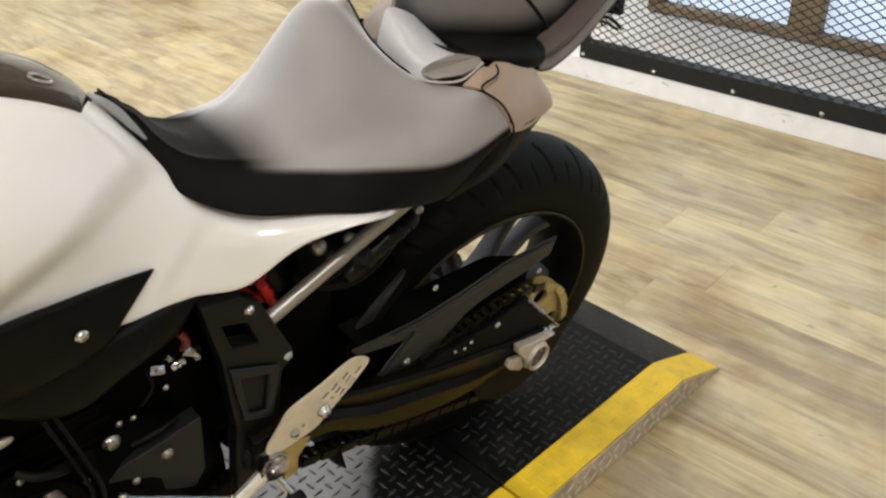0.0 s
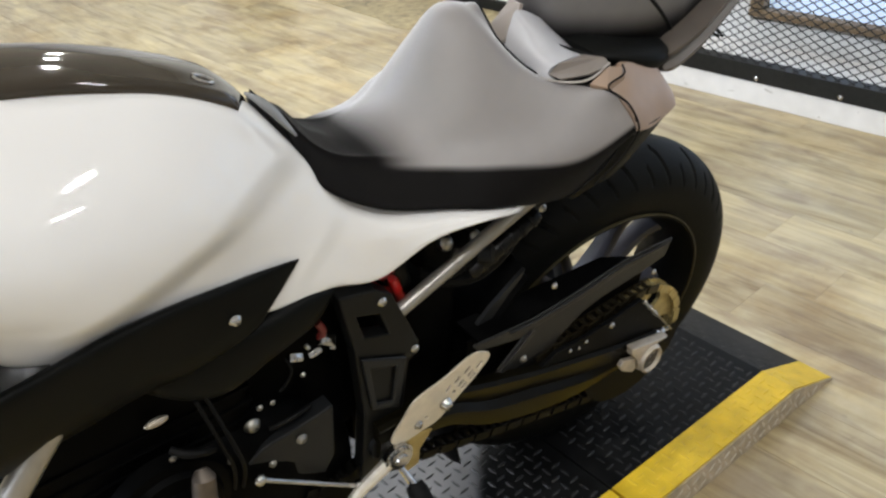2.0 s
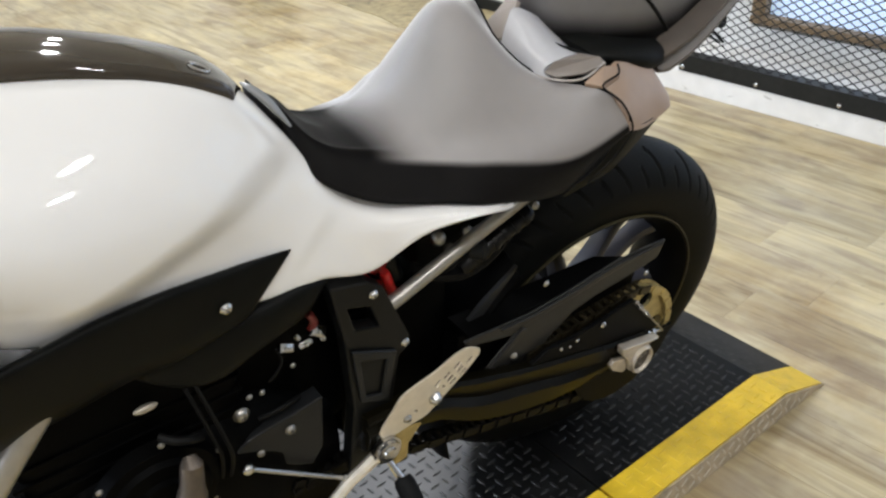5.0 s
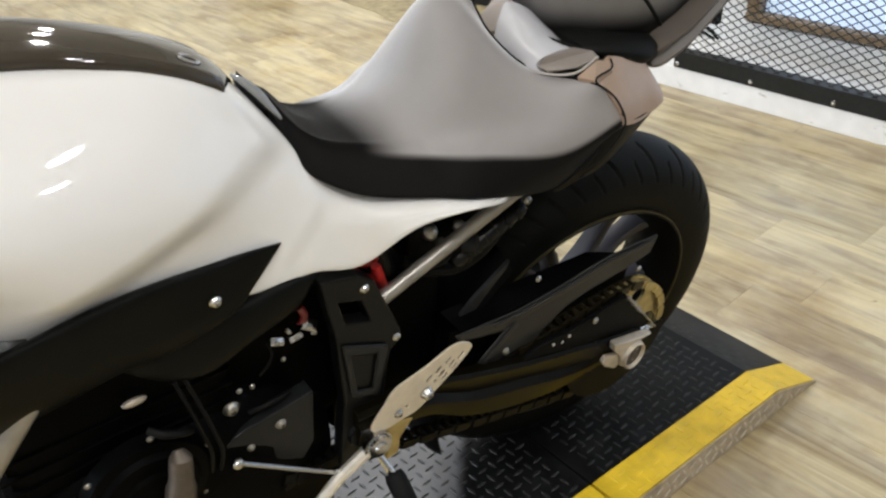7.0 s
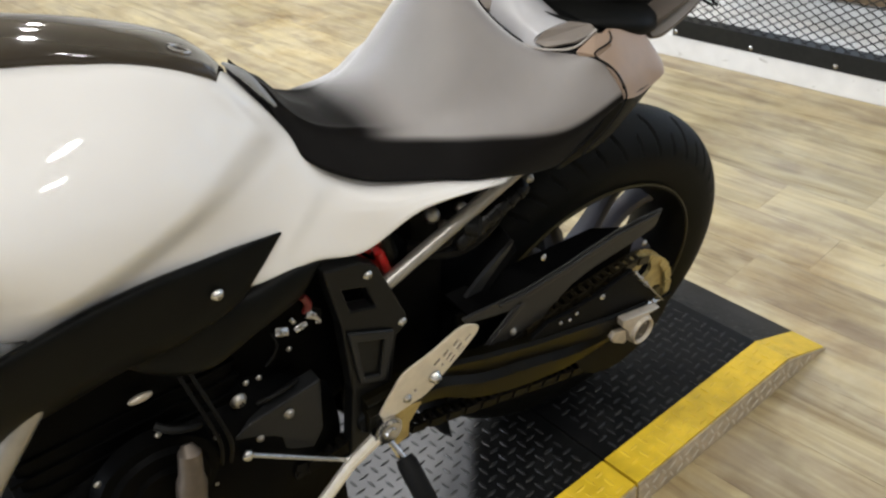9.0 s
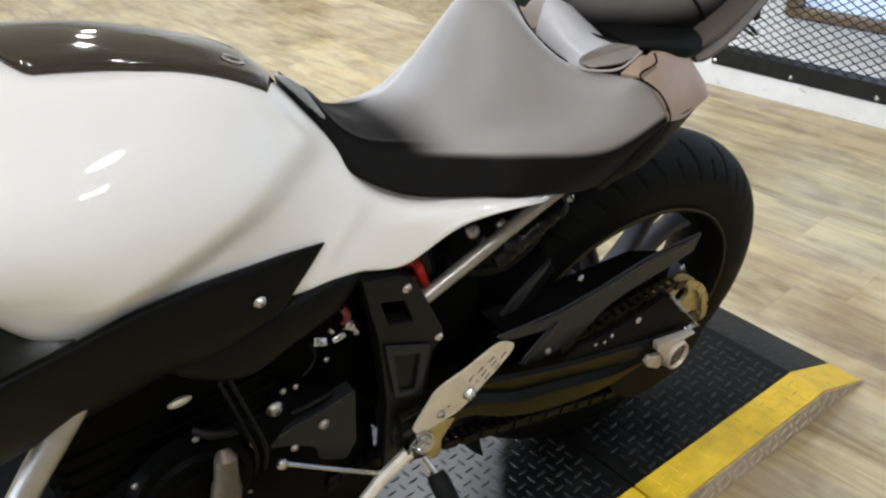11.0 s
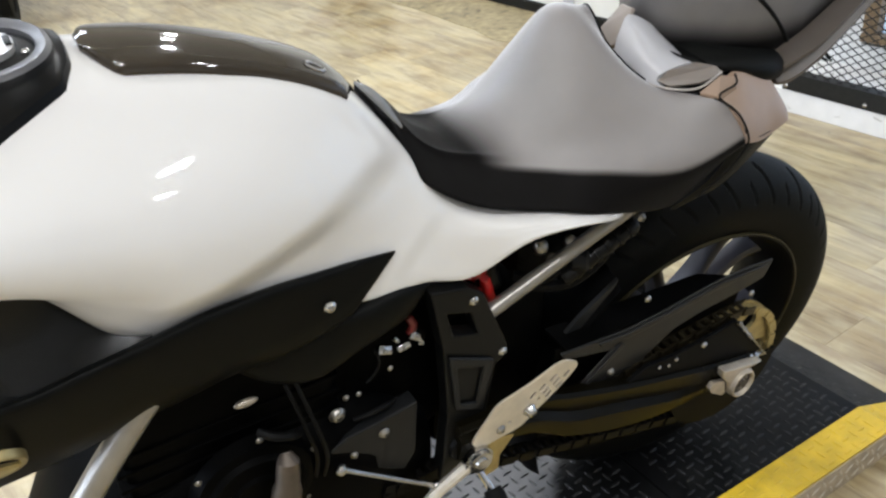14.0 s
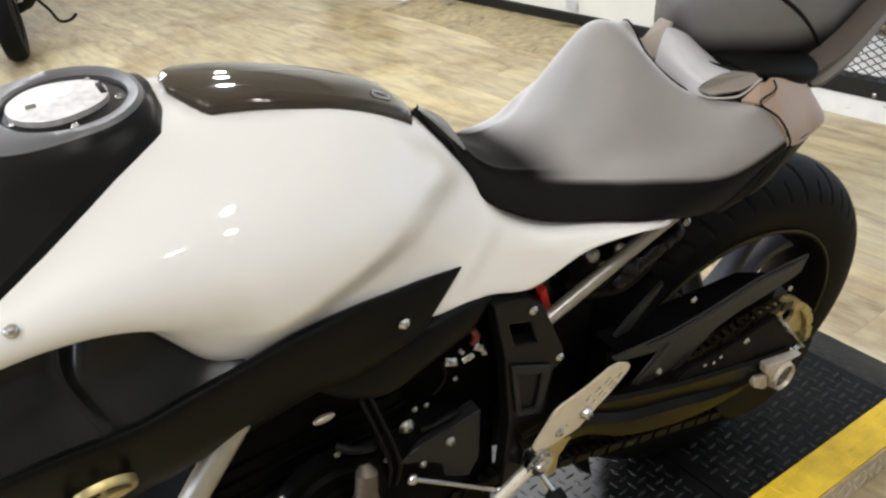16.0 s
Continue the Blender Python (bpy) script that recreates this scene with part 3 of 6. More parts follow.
lathe(bm, [(0.009, 0), (0.008, -0.003), (0.005, -0.005), (0.0001, -0.0055)], 12)
first = None
for i in range(8):
    m = Matrix.Translation((-0.0045, -0.137 - 0.287 * i, 0.096)) @ Matrix.Rotation(radians(-90), 4, "Z")
    if first is None:
        first = part("bolt", bm, M_STEEL, guard, m=m)
    else:
        again(first, "bolt", m, guard)
bm = bmesh.new()
box(bm, 0.02, 0.05, -0.26, -0.18, 0.25, 0.4, bevel=0.004)
tube(bm, curve_pts([(0.03, -0.2, 0.26), (0.0, -0.19, 0.245), (-0.01, -0.22, 0.25), (-0.012, -0.26, 0.238), (-0.01, -0.29, 0.215)], 16), 0.005, 8)
tube(bm, curve_pts([(0.02, -0.2, 0.25), (-0.004, -0.2, 0.23), (-0.012, -0.235, 0.228), (-0.01, -0.275, 0.212)], 16), 0.005, 8)
tagged(part("latch", bm, M_BLACK, guard), "black latch with a cable loop")

# black framed vent panel low on the wall return
vent = thing("wall_vent", "black framed vent panel low on the white wall", "vent", WM)
for y0, y1, z0, z1 in ((2.5, 3.3, 0.09, 0.13), (2.5, 3.3, 0.62, 0.66), (2.5, 2.54, 0.132, 0.618), (3.26, 3.3, 0.132, 0.618)):
    bm = bmesh.new()
    box(bm, 0.12, 0.138, y0, y1, z0, z1, bevel=0.002)
    part("frame", bm, M_IRON, vent, smooth=False)
bm = bmesh.new()
box(bm, 0.128, 0.138, 2.542, 3.258, 0.132, 0.618)
part("panel", bm, M_IRON, vent, smooth=False)
for k in range(7):
    bm = bmesh.new()
    box(bm, 0.122, 0.127, 2.55, 3.25, 0.17 + 0.06 * k, 0.185 + 0.06 * k)
    part("slat", bm, M_GREY if k == 0 else M_BLACK, vent, smooth=False)

# ceiling spots
for sx, sy, watts in SPOTS:
    sp = thing("ceiling_spot", "round white recessed ceiling spot, lit", "lamp", pose(sx, sy, CEIL), group="ceiling spots")
    bm = bmesh.new()
    lathe(bm, [(0.115, 0.0), (0.115, 0.012), (0.1, 0.02), (0.09, 0.02), (0.085, 0.0)], 24)
    part("trim_ring", bm, M_CEIL, sp, m=Matrix.Rotation(radians(-90), 4, "X"))

strip = thing("strip_light", "added unseen white ceiling strip light with a cool white diffuser, lit", "lamp", STRIPS[0] @ pose(0, 0, 0.072), group="strip lights")
bm = bmesh.new()
box(bm, -0.78, 0.78, -0.1, 0.1, -0.05, 0.0, bevel=0.004)
part("housing", bm, M_CEIL, strip, smooth=False)
for k in (-0.79, 0.78):
    bm = bmesh.new()
    box(bm, k, k + 0.012, -0.1, 0.1, -0.075, 0.0, bevel=0.002)
    part("end_cap", bm, M_CEIL, strip, smooth=False)
for m in STRIPS[1:]:
    copy_thing(strip, m @ pose(0, 0, 0.072))

# ---- platform ----
PSI = radians(-0.8)
PM = Matrix.Translation((0.555, -0.24, 0)) @ Matrix.Rotation(PSI, 4, "Z")
P = 0.06
RAMP, INNER, WIDE, FAR = -0.145, 0.076, 0.62, -2.2
SEAM = -0.592
plat = thing("service_platform", "black tread plate service platform with a worn yellow edge", "platform", PM)


def deck_slab(y0, y1, x_from, x_to, ramp):
    bm = bmesh.new()
    prof = [(x_to, 0.0), (x_to - 0.003, 0.004), (RAMP, P), (x_from, P), (x_from, 0.0)] if ramp else [(x_to, 0.0), (x_to, P), (x_from, P), (x_from, 0.0)]
    a = [bm.verts.new((x, y0, z)) for x, z in prof]
    b = [bm.verts.new((x, y1, z)) for x, z in prof]
    bm.faces.new(a)
    bm.faces.new(b[::-1])
    for i in range(len(a)):
        k = (i + 1) % len(a)
        bm.faces.new((a[i], a[k], b[k], b[i]))
    return bm


part("deck_plate", deck_slab(INNER, WIDE, SEAM + 0.002, 0, True), M_PLATE, plat, smooth=False)
part("deck_plate", deck_slab(INNER, WIDE, FAR, SEAM - 0.002, False), M_PLATE, plat, smooth=False)
part("edge_strip", deck_slab(0.004, INNER, SEAM + 0.003, 0, True), M_YELLOW, plat, "yellow painted edge", smooth=False)
part("edge_strip", deck_slab(0.004, INNER, FAR, SEAM - 0.003, False), M_YELLOW, plat, "yellow painted edge", smooth=False)
for a, b, r in ((SEAM + 0.003, 0.0, True), (FAR, SEAM - 0.003, False)):
    bm = bmesh.new()
    pr = [(b, 0.001), (b - 0.004, 0.003), (RAMP, P - 0.004), (a, P - 0.004), (a, 0.001)] if r else [(b, 0.001), (b, P - 0.004), (a, P - 0.004), (a, 0.001)]
    plate(bm, pr, 0.0, 0.0035)
    part("side_skirt", bm, M_SKIRT, plat, "bare metal tread plate skirt", smooth=False)


def lug(bm, c, ang, up, l=0.0115, w=0.0032, h=0.0016):
    """One raised lens-shaped tread lug at c, in the plane with the normal up."""
    up = Vector(up)
    t = Vector((math.cos(ang), math.sin(ang), 0)) if abs(up.z) > 0.5 else Vector((math.cos(ang), 0, math.sin(ang)))
    t = (t - up * t.dot(up)).normalized()
    s = up.cross(t)
    c = Vector(c)
    ring = [bm.verts.new(c + t * (l * k) + s * (w * v)) for k, v in ((-1, 0), (-0.45, -0.9), (0.45, -0.9), (1, 0), (0.45, 0.9), (-0.45, 0.9))]
    top = [bm.verts.new(c + t * (l * k) + s * (w * v) + up * h) for k, v in ((-0.6, 0), (0, -0.3), (0.6, 0), (0, 0.3))]
    for f in ((0, 1, 6), (1, 7, 6), (1, 2, 7), (2, 8, 7), (2, 3, 8), (3, 4, 8), (4, 9, 8), (4, 5, 9), (5, 6, 9), (5, 0, 6)):
        bm.faces.new([(ring + top)[k] for k in f])
    bm.faces.new(top)


PITCH = 0.0225
slope = Vector((P, 0, -RAMP)).normalized()
for name, y0, y1, m in (("tread_lug", INNER + 0.012, WIDE - 0.01, M_LUG), ("edge_lug", 0.014, INNER - 0.006, M_YELLOW)):
    bm = bmesh.new()
    for i in range(int(1.5 / PITCH)):
        for j in range(int((y1 - y0) / PITCH) + 1):
            x, y = -0.015 - i * PITCH, y0 + j * PITCH
            ang = radians(4) if (i + j) % 2 else radians(94)
            if abs(x - SEAM) < 0.016 or abs(x - RAMP) < 0.012:
                continue
            if x > RAMP:
                lug(bm, (x, y, P * x / RAMP), ang, slope)
            else:
                lug(bm, (x, y, P), ang, (0, 0, 1))
    tagged(part(name, bm, m, plat, smooth=False), kind="stuff")
bm = bmesh.new()
for i in range(int(1.4 / PITCH)):
    for j in range(2):
        x, z = -0.05 - i * PITCH, 0.016 + j * PITCH
        if abs(x - SEAM) < 0.014 or z > P * min(1, x / RAMP) - 0.014:
            continue
        lug(bm, (x, 0.0, z), radians(30 if (i + j) % 2 else 120), (0, -1, 0), w=0.0022, h=0.0012)
tagged(part("skirt_lug", bm, M_SKIRT_LUG, plat, smooth=False), kind="stuff")

# ---- motorcycle, in its own frame: x back, y to its right, z up from the deck ----
BIKE = Matrix.Translation((0, 0.002, P)) @ Matrix.Rotation(radians(-3.29), 4, "Z") @ Matrix.Rotation(radians(8.22), 4, "X")
bike = thing("motorcycle", "white naked motorcycle with black covers leaning on the platform", "motorcycle", BIKE)
R0, HW = 0.310, 0.064
AX = Vector((0, 0, R0))


def bolt(parent, x, y, z, r=0.005, m=None, name="bolt", face=None, dome=0.5):
    bm = bmesh.new()
    bolt_mesh(bm, r, dome=dome)
    rot = Matrix.Identity(4) if face is None else Vector((0, -1, 0)).rotation_difference(Vector(face)).to_matrix().to_4x4()
    return part(name, bm, m or M_STEEL, parent, m=Matrix.Translation((x, y, z)) @ rot)


# rear wheel
RIM = [(0.213, 0.057), (0.217, 0.062), (0.211, 0.062), (0.207, 0.056), (0.2, 0.049), (0.19, 0.026), (0.187, 0.0)]
INSIDE = [(0.213, 0.057), (0.198, 0.026), (0.196, 0.0), (0.198, -0.026), (0.213, -0.057)]
bm = bmesh.new()
lathe(bm, [(r, -h) for r, h in RIM] + RIM[-2::-1] + INSIDE[1:], 96, AX)
# the wheel stands a little askew in the swingarm as the bike leans on its stand
ASKEW = Matrix.Translation((0.012, 0.026, 0.3054)) @ Matrix.Rotation(radians(-4.8), 4, "Z") @ Matrix.Rotation(radians(5), 4, "X") @ Matrix.Translation(-AX)
wheel = part("wheel", bm, M_RIM, bike, m=ASKEW)
bm = bmesh.new()
NT, NS = 1296, 48
rows = []
for i in range(NT):
    th = 2 * math.pi * i / NT
    row = []
    for j in range(NS + 1):
        s = -1 + 2 * j / NS
        a = abs(s)
        # crown arc, shoulder, sidewall, bead
        if a < 0.62:
            h = HW * math.sin(a / 0.62 * math.pi / 2 * 0.96)
            r = R0 - 0.0575 * (1 - math.cos(a / 0.62 * math.pi / 2 * 0.96))
        else:
            q = (a - 0.62) / 0.38
            h = HW * (1.0 - 0.1 * q * q)
            r = R0 - 0.0575 - (R0 - 0.0575 - 0.214) * q
        if a < 0.56:
            k = th / (2 * math.pi) * 24 + (0.25 if s < 0 else 0.75) + 0.9 * a ** 0.8
            cut = abs((k % 1) - 0.5) < 0.04 and 0.12 < a < 0.52
            k2 = th / (2 * math.pi) * 24 + (0.75 if s < 0 else 0.25) + 0.9 * a ** 0.8
            cut = cut or (abs((k2 % 1) - 0.5) < 0.03 and 0.3 < a < 0.54)
            if cut:
                r -= 0.0035
        row.append((r * math.cos(th), math.copysign(h, s), R0 + r * math.sin(th)))
    rows.append(row)
g = grid_mesh(bm, rows + rows[:1])
bmesh.ops.remove_doubles(bm, verts=bm.verts, dist=1e-7)
part("tyre", bm, M_TYRE, wheel, "black road tyre with slanted grooves", angle=24)
bm = bmesh.new()
lathe(bm, [(0.2172, -0.06), (0.2165, -0.0638), (0.2148, -0.0638), (0.2148, -0.0615)], 96, AX)
part("rim_stripe", bm, M_STRIPE, wheel, "thin gold rim stripe")
bm = bmesh.new()
lathe(bm, [(0.012, -0.085), (0.05, -0.085), (0.056, -0.06), (0.042, -0.04), (0.04, 0.04), (0.05, 0.06), (0.04, 0.075), (0.012, 0.075)], 40, AX)
part("hub", bm, M_RIM, wheel)
sp0 = None
for i in range(5):
    m = Matrix.Translation(AX) @ Matrix.Rotation(radians(72 * i - 50), 4, "Y")
    if sp0 is None:
        bm = bmesh.new()
        for s in (-1, 1):
            secs = []
            for r, off, w, d, yy in ((0.038, 0.012, 0.013, 0.02, 0.0), (0.09, 0.02, 0.009, 0.016, 0.002), (0.15, 0.034, 0.009, 0.014, 0.004), (0.195, 0.052, 0.013, 0.02, 0.0)):
                secs.append([(r, yy - d, s * off - w), (r, yy - d, s * off + w), (r, yy + d, s * off + w), (r, yy + d, s * off - w)])
            loft(bm, secs, 10, 12)
        sp0 = part("spoke", bm, M_SPOKE, wheel, m=m)
    else:
        again(sp0, "spoke", m, wheel)

# sprocket and chain
bm = bmesh.new()
RS, TEETH, SX, SZ, SY = 0.1, 42, 0.01, 0.317, -0.105
outer = []
for i in range(TEETH * 4):
    a = 2 * math.pi * i / (TEETH * 4)
    r = RS + (0.005, 0.001, -0.004, 0.001)[i % 4]
    outer.append((SX + r * math.cos(a), SZ + r * math.sin(a)))
holes = []
for i in range(6):
    a = radians(60 * i + 58)
    holes.append([(SX + 0.075 * math.cos(a) + 0.0165 * math.cos(k * math.pi / 6), SZ + 0.075 * math.sin(a) + 0.0165 * math.sin(k * math.pi / 6)) for k in range(12)])
plate(bm, outer, SY - 0.003, SY + 0.003, holes)
sprocket = part("sprocket", bm, M_BRASS, bike, "brass-coloured rear sprocket", angle=20)
for i in range(6):
    a = radians(60 * i + 12)
    bolt(sprocket, SX + 0.05 * math.cos(a), SY - 0.0035, SZ + 0.05 * math.sin(a), 0.005)
# added plate that blacks out the sprocket's lower half
bm = bmesh.new()
plate(bm, [(SX + 0.109 * math.cos(a), SZ + 0.109 * math.sin(a)) for a in [radians(172 + 14 * k) for k in range(14)]], SY - 0.012, SY - 0.015)
part("sprocket_mask", bm, M_RIM, bike, "added black plate hiding the sprocket's lower half", smooth=False)
bm = bmesh.new()
path = []
FX, FZ, FR = -0.56, 0.352, 0.03
for k in range(60):
    f = k / 59
    path.append(Vector((FX + (SX - FX) * f, 0, FZ + FR + (SZ + RS + 0.001 - FZ - FR) * f)))
for k in range(1, 44):
    a = radians(90 - k * 4)
    path.append(Vector((SX + RS * math.cos(a), 0, SZ + RS * math.sin(a))))
for k in range(60):
    f = k / 59
    path.append(Vector((SX + (FX - SX) * f, 0, SZ - RS + (0.394 - SZ + RS) * f)))
step = 0.0159
links = [path[0]]
for a, b in zip(path[:-1], path[1:]):
    if (b - links[-1]).length >= step:
        links.append(links[-1] + (b - links[-1]).normalized() * step)
# one chain split by tone: lower and front links darkened for shade
lower = bmesh.new()
upper = bm
wrap = bmesh.new()
for i, (a, b) in enumerate(zip(links[:-1], links[1:])):
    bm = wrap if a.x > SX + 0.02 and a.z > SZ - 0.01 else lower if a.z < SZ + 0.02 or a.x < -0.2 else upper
    d = (b - a).normalized()
    c = (a + b) / 2
    m = Matrix.Translation((c.x, SY, c.z)) @ Matrix.Rotation(-math.atan2(d.z, d.x), 4, "Y")
    wy = 0.0095 if i % 2 else 0.007
    for s in (-1, 1):
        box(bm, -0.0115, 0.0115, s * wy - 0.0012, s * wy + 0.0012, -0.0065, 0.0065, m)
    bmesh.ops.create_cone(bm, cap_ends=True, segments=6, radius1=0.005, radius2=0.005, depth=0.02, matrix=Matrix.Translation((a.x, SY, a.z)) @ Matrix.Rotation(radians(90), 4, "X"))
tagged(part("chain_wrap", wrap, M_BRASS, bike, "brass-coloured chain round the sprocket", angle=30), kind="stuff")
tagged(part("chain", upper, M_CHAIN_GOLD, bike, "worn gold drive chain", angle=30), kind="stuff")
tagged(part("lower_chain", lower, M_CHAIN, bike, "oily lower run of the drive chain, shade in its near-black colour", angle=30), kind="stuff")

# swingarm, both arms
# x, top z, ridge z, bottom z
ARM = [(-0.47, 0.466, 0.44, 0.405), (-0.37, 0.459, 0.424, 0.393), (-0.29, 0.43, 0.381, 0.342), (-0.2, 0.398, 0.351, 0.307), (-0.11, 0.372, 0.322, 0.289), (-0.03, 0.35, 0.312, 0.291), (0.045, 0.335, 0.31, 0.3)]
for s in (1, -1):
    secs = []
    for x, zt, zr, zb in ARM:
        yo = 0.135 if s == 1 else 0.15
        yi = yo - 0.022
        deep = 0.007 * min(1.0, max(0.0, (-0.04 - x) / 0.1))
        secs.append([(x, -s * yi, zt), (x, -s * (yo - 0.007), zt + 0.001), (x, -s * (yo - 0.002), zt - 0.004), (x, -s * (yo - 0.003), zt - 0.009), (x, -s * (yo - 0.003 - deep), zr + 0.011), (x, -s * yo, zr + 0.002), (x, -s * (yo - 0.001), zr - 0.006), (x, -s * (yo - 0.006), zb + 0.006), (x, -s * (yo - 0.012), zb), (x, -s * yi, zb)])
    bm = bmesh.new()
    rows = [[tuple(crom(np.array([q[j] for q in secs], float), i / 40)) for j in range(10)] for i in range(41)]
    g = grid_mesh(bm, rows, closed=True)
    bm.faces.new(g[0])
    bm.faces.new(g[-1][::-1])
    arm = part("swingarm", bm, M_ARM, bike, angle=24)
    out = 0.0 if s == 1 else 0.015
    bm = bmesh.new()
    ring = [(0.016 + 0.025 * math.cos(a), 0.306 + 0.026 * math.sin(a)) for a in [radians(-140 + 25 * k) for k in range(9)]]
    plate(bm, ring + [(0.056, 0.33), (-0.03, 0.35), (-0.028, 0.336), (-0.012, 0.316)], -s * (0.133 + out), -s * (0.147 + out))
    block = soft_edges(part("axle_block", bm, M_AXLE, arm, "bare aluminium axle block", smooth=False), 0.0035)
    bm = bmesh.new()
    plate(bm, [(-0.046, 0.318), (-0.04, 0.327), (-0.013, 0.318), (-0.006, 0.291), (-0.014, 0.288), (-0.038, 0.305)], -s * (0.134 + out), -s * (0.142 + out))
    soft_edges(part("adjuster_tab", bm, M_AXLE, block, "bare aluminium tab", smooth=False), 0.0014)
    bm = bmesh.new()
    lathe(bm, [(0.0205, -0.1475), (0.021, -0.152), (0.022, -0.1535), (0.0243, -0.153), (0.0255, -0.149), (0.0255, -0.142)], 28)
    nut = part("axle_nut", bm, M_AXLE, block, m=Matrix.Translation((0.016, -s * out, 0.306)) @ Matrix.Diagonal((0.88, 1, 1.02, 1)) @ Matrix.Diagonal((1, s, 1, 1)))
    bm = bmesh.new()
    lathe(bm, [(0.0001, -0.1505), (0.006, -0.1505), (0.0075, -0.148), (0.021, -0.1475)], 28)
    part("nut_recess", bm, mat("dark_cast_recess", (0.07, 0.06, 0.05), 0.45, 0.5, var=0.3, scale=120), block, "dark recessed face of the nut", m=nut.matrix_basis)
    for k in range(3):
        a = radians(120 * k + 40)
        bolt(block, 0.016 + 0.0115 * math.cos(a), -s * (0.1465 + out), 0.306 + 0.0115 * math.sin(a), 0.0026, M_DULL, face=(0, -s, 0))
    bm = bmesh.new()
    tube(bm, [(0.05, -s * 0.125, 0.324), (0.08, -s * 0.125, 0.317)], 0.004, 8)
    tube(bm, [(0.058, -s * 0.125, 0.322), (0.064, -s * 0.125, 0.3205)], 0.008, 6)
    part("adjuster_bolt", bm, M_STEEL, block, angle=25)
bm = bmesh.new()
plate(bm, [(-0.2, 0.398), (-0.17, 0.412), (-0.12, 0.408), (-0.06, 0.413), (-0.002, 0.421), (0.074, 0.327), (-0.01, 0.341), (-0.13, 0.374), (-0.2, 0.395)], -0.118, -0.126)
endp = soft_edges(part("arm_end_plate", bm, M_RIM, bike, smooth=False))
for bx, bz, r in ((-0.064, 0.404, 0.0045), (-0.115, 0.4, 0.0028), (-0.128, 0.395, 0.0024), (-0.146, 0.4, 0.0026)):
    bolt(endp, bx, -0.1265, bz, r)
for bx, bz in ((0.016, 0.462), (-0.19, 0.54)):
    bolt(bike, bx, -0.122, bz, 0.004)
bm = bmesh.new()
tube(bm, [(-0.002, -0.128, 0.42), (0.084, -0.129, 0.316)], 0.0014, 8)
for k in range(6):
    bmesh.ops.create_uvsphere(bm, u_segments=8, v_segments=6, radius=0.003 if k % 2 else 0.0042, matrix=Matrix.Translation((0.0 + 0.0075 * k, -0.129, 0.417 - 0.0092 * k)))
part("brake_line", bm, M_DULL, bike)

# chain guard
bm = bmesh.new()
poly = [(0.06, 0.499), (0.01, 0.503), (-0.042, 0.503), (-0.137, 0.491), (-0.207, 0.486), (-0.313, 0.494), (-0.305, 0.481), (-0.232, 0.462), (-0.214, 0.47), (-0.262, 0.43), (-0.281, 0.411), (-0.25, 0.398), (-0.198, 0.382), (-0.177, 0.403), (-0.152, 0.424), (-0.116, 0.446), (-0.075, 0.455), (-0.03, 0.459), (0.01, 0.463), (0.05, 0.47)]
plate(bm, poly, -0.112, -0.108)
gd = part("chain_guard", bm, mat("guard_plastic", (0.012, 0.012, 0.0118), 0.36, spec=0.28, var=0.15, scale=60, bump=0.2, bscale=600), bike, smooth=False)
soft_edges(gd, 0.0035)
bm = bmesh.new()
plate(bm, [(0.057, 0.4975), (-0.042, 0.5005), (-0.137, 0.4885), (-0.207, 0.4835), (-0.255, 0.487), (-0.25, 0.479), (-0.207, 0.474), (-0.135, 0.4795), (-0.04, 0.4915), (0.02, 0.4925)], -0.1125, -0.116)
soft_edges(part("guard_rib", bm, gd.data.materials[0], gd, smooth=False), 0.002)
bm = bmesh.new()
plate(bm, [(-0.214, 0.468), (-0.262, 0.428), (-0.279, 0.411), (-0.27, 0.408), (-0.252, 0.425), (-0.206, 0.464)], -0.1125, -0.1155)
soft_edges(part("guard_rib", bm, gd.data.materials[0], gd, smooth=False), 0.0015)
bm = bmesh.new()
top = [(-0.3, -0.109), (0.0, -0.109), (-0.05, -0.075), (-0.3, -0.06)]
ra = [bm.verts.new((x, y, 0.487)) for x, y in top]
rb = [bm.verts.new((x, y, 0.491)) for x, y in top]
bm.faces.new(ra)
bm.faces.new(rb[::-1])
for k in range(4):
    bm.faces.new((ra[k], ra[(k + 1) % 4], rb[(k + 1) % 4], rb[k]))
# lip, plate behind, hugger and inner fender take engine black for the shadow
part("guard_lip", bm, M_ENG, gd, smooth=False)
# plate added behind the guard to keep the gap dark
bm = bmesh.new()
plate(bm, [(0.03, 0.48), (-0.1, 0.488), (-0.22, 0.484), (-0.31, 0.487), (-0.31, 0.4), (-0.24, 0.395), (-0.2, 0.385), (-0.12, 0.39), (-0.04, 0.4), (0.02, 0.42)], -0.0965, -0.0935)
part("shade_plate", bm, M_ENG, gd, smooth=False)
bolt(gd, -0.224, -0.1125, 0.42, 0.005, M_DULL)

# hugger over the tyre's front
bm = bmesh.new()
ctrl = []
for k in range(8):
    a = radians(90 + 14 + k * 13)
    r = R0 + 0.014
    ctrl.append([(r * math.cos(a) * 0.985, -0.088, R0 + (r - 0.03) * math.sin(a)), (r * math.cos(a), -0.06, R0 + r * math.sin(a)), (r * math.cos(a), 0, R0 + (r + 0.004) * math.sin(a)), (r * math.cos(a), 0.06, R0 + r * math.sin(a)), (r * math.cos(a) * 0.985, 0.088, R0 + (r - 0.03) * math.sin(a))])
shell(bm, surf(ctrl[2:], 20, 16), (0.003, 0, -0.003))
hg = part("hugger", bm, M_ENG, bike, "black rear tyre hugger")
bm = bmesh.new()
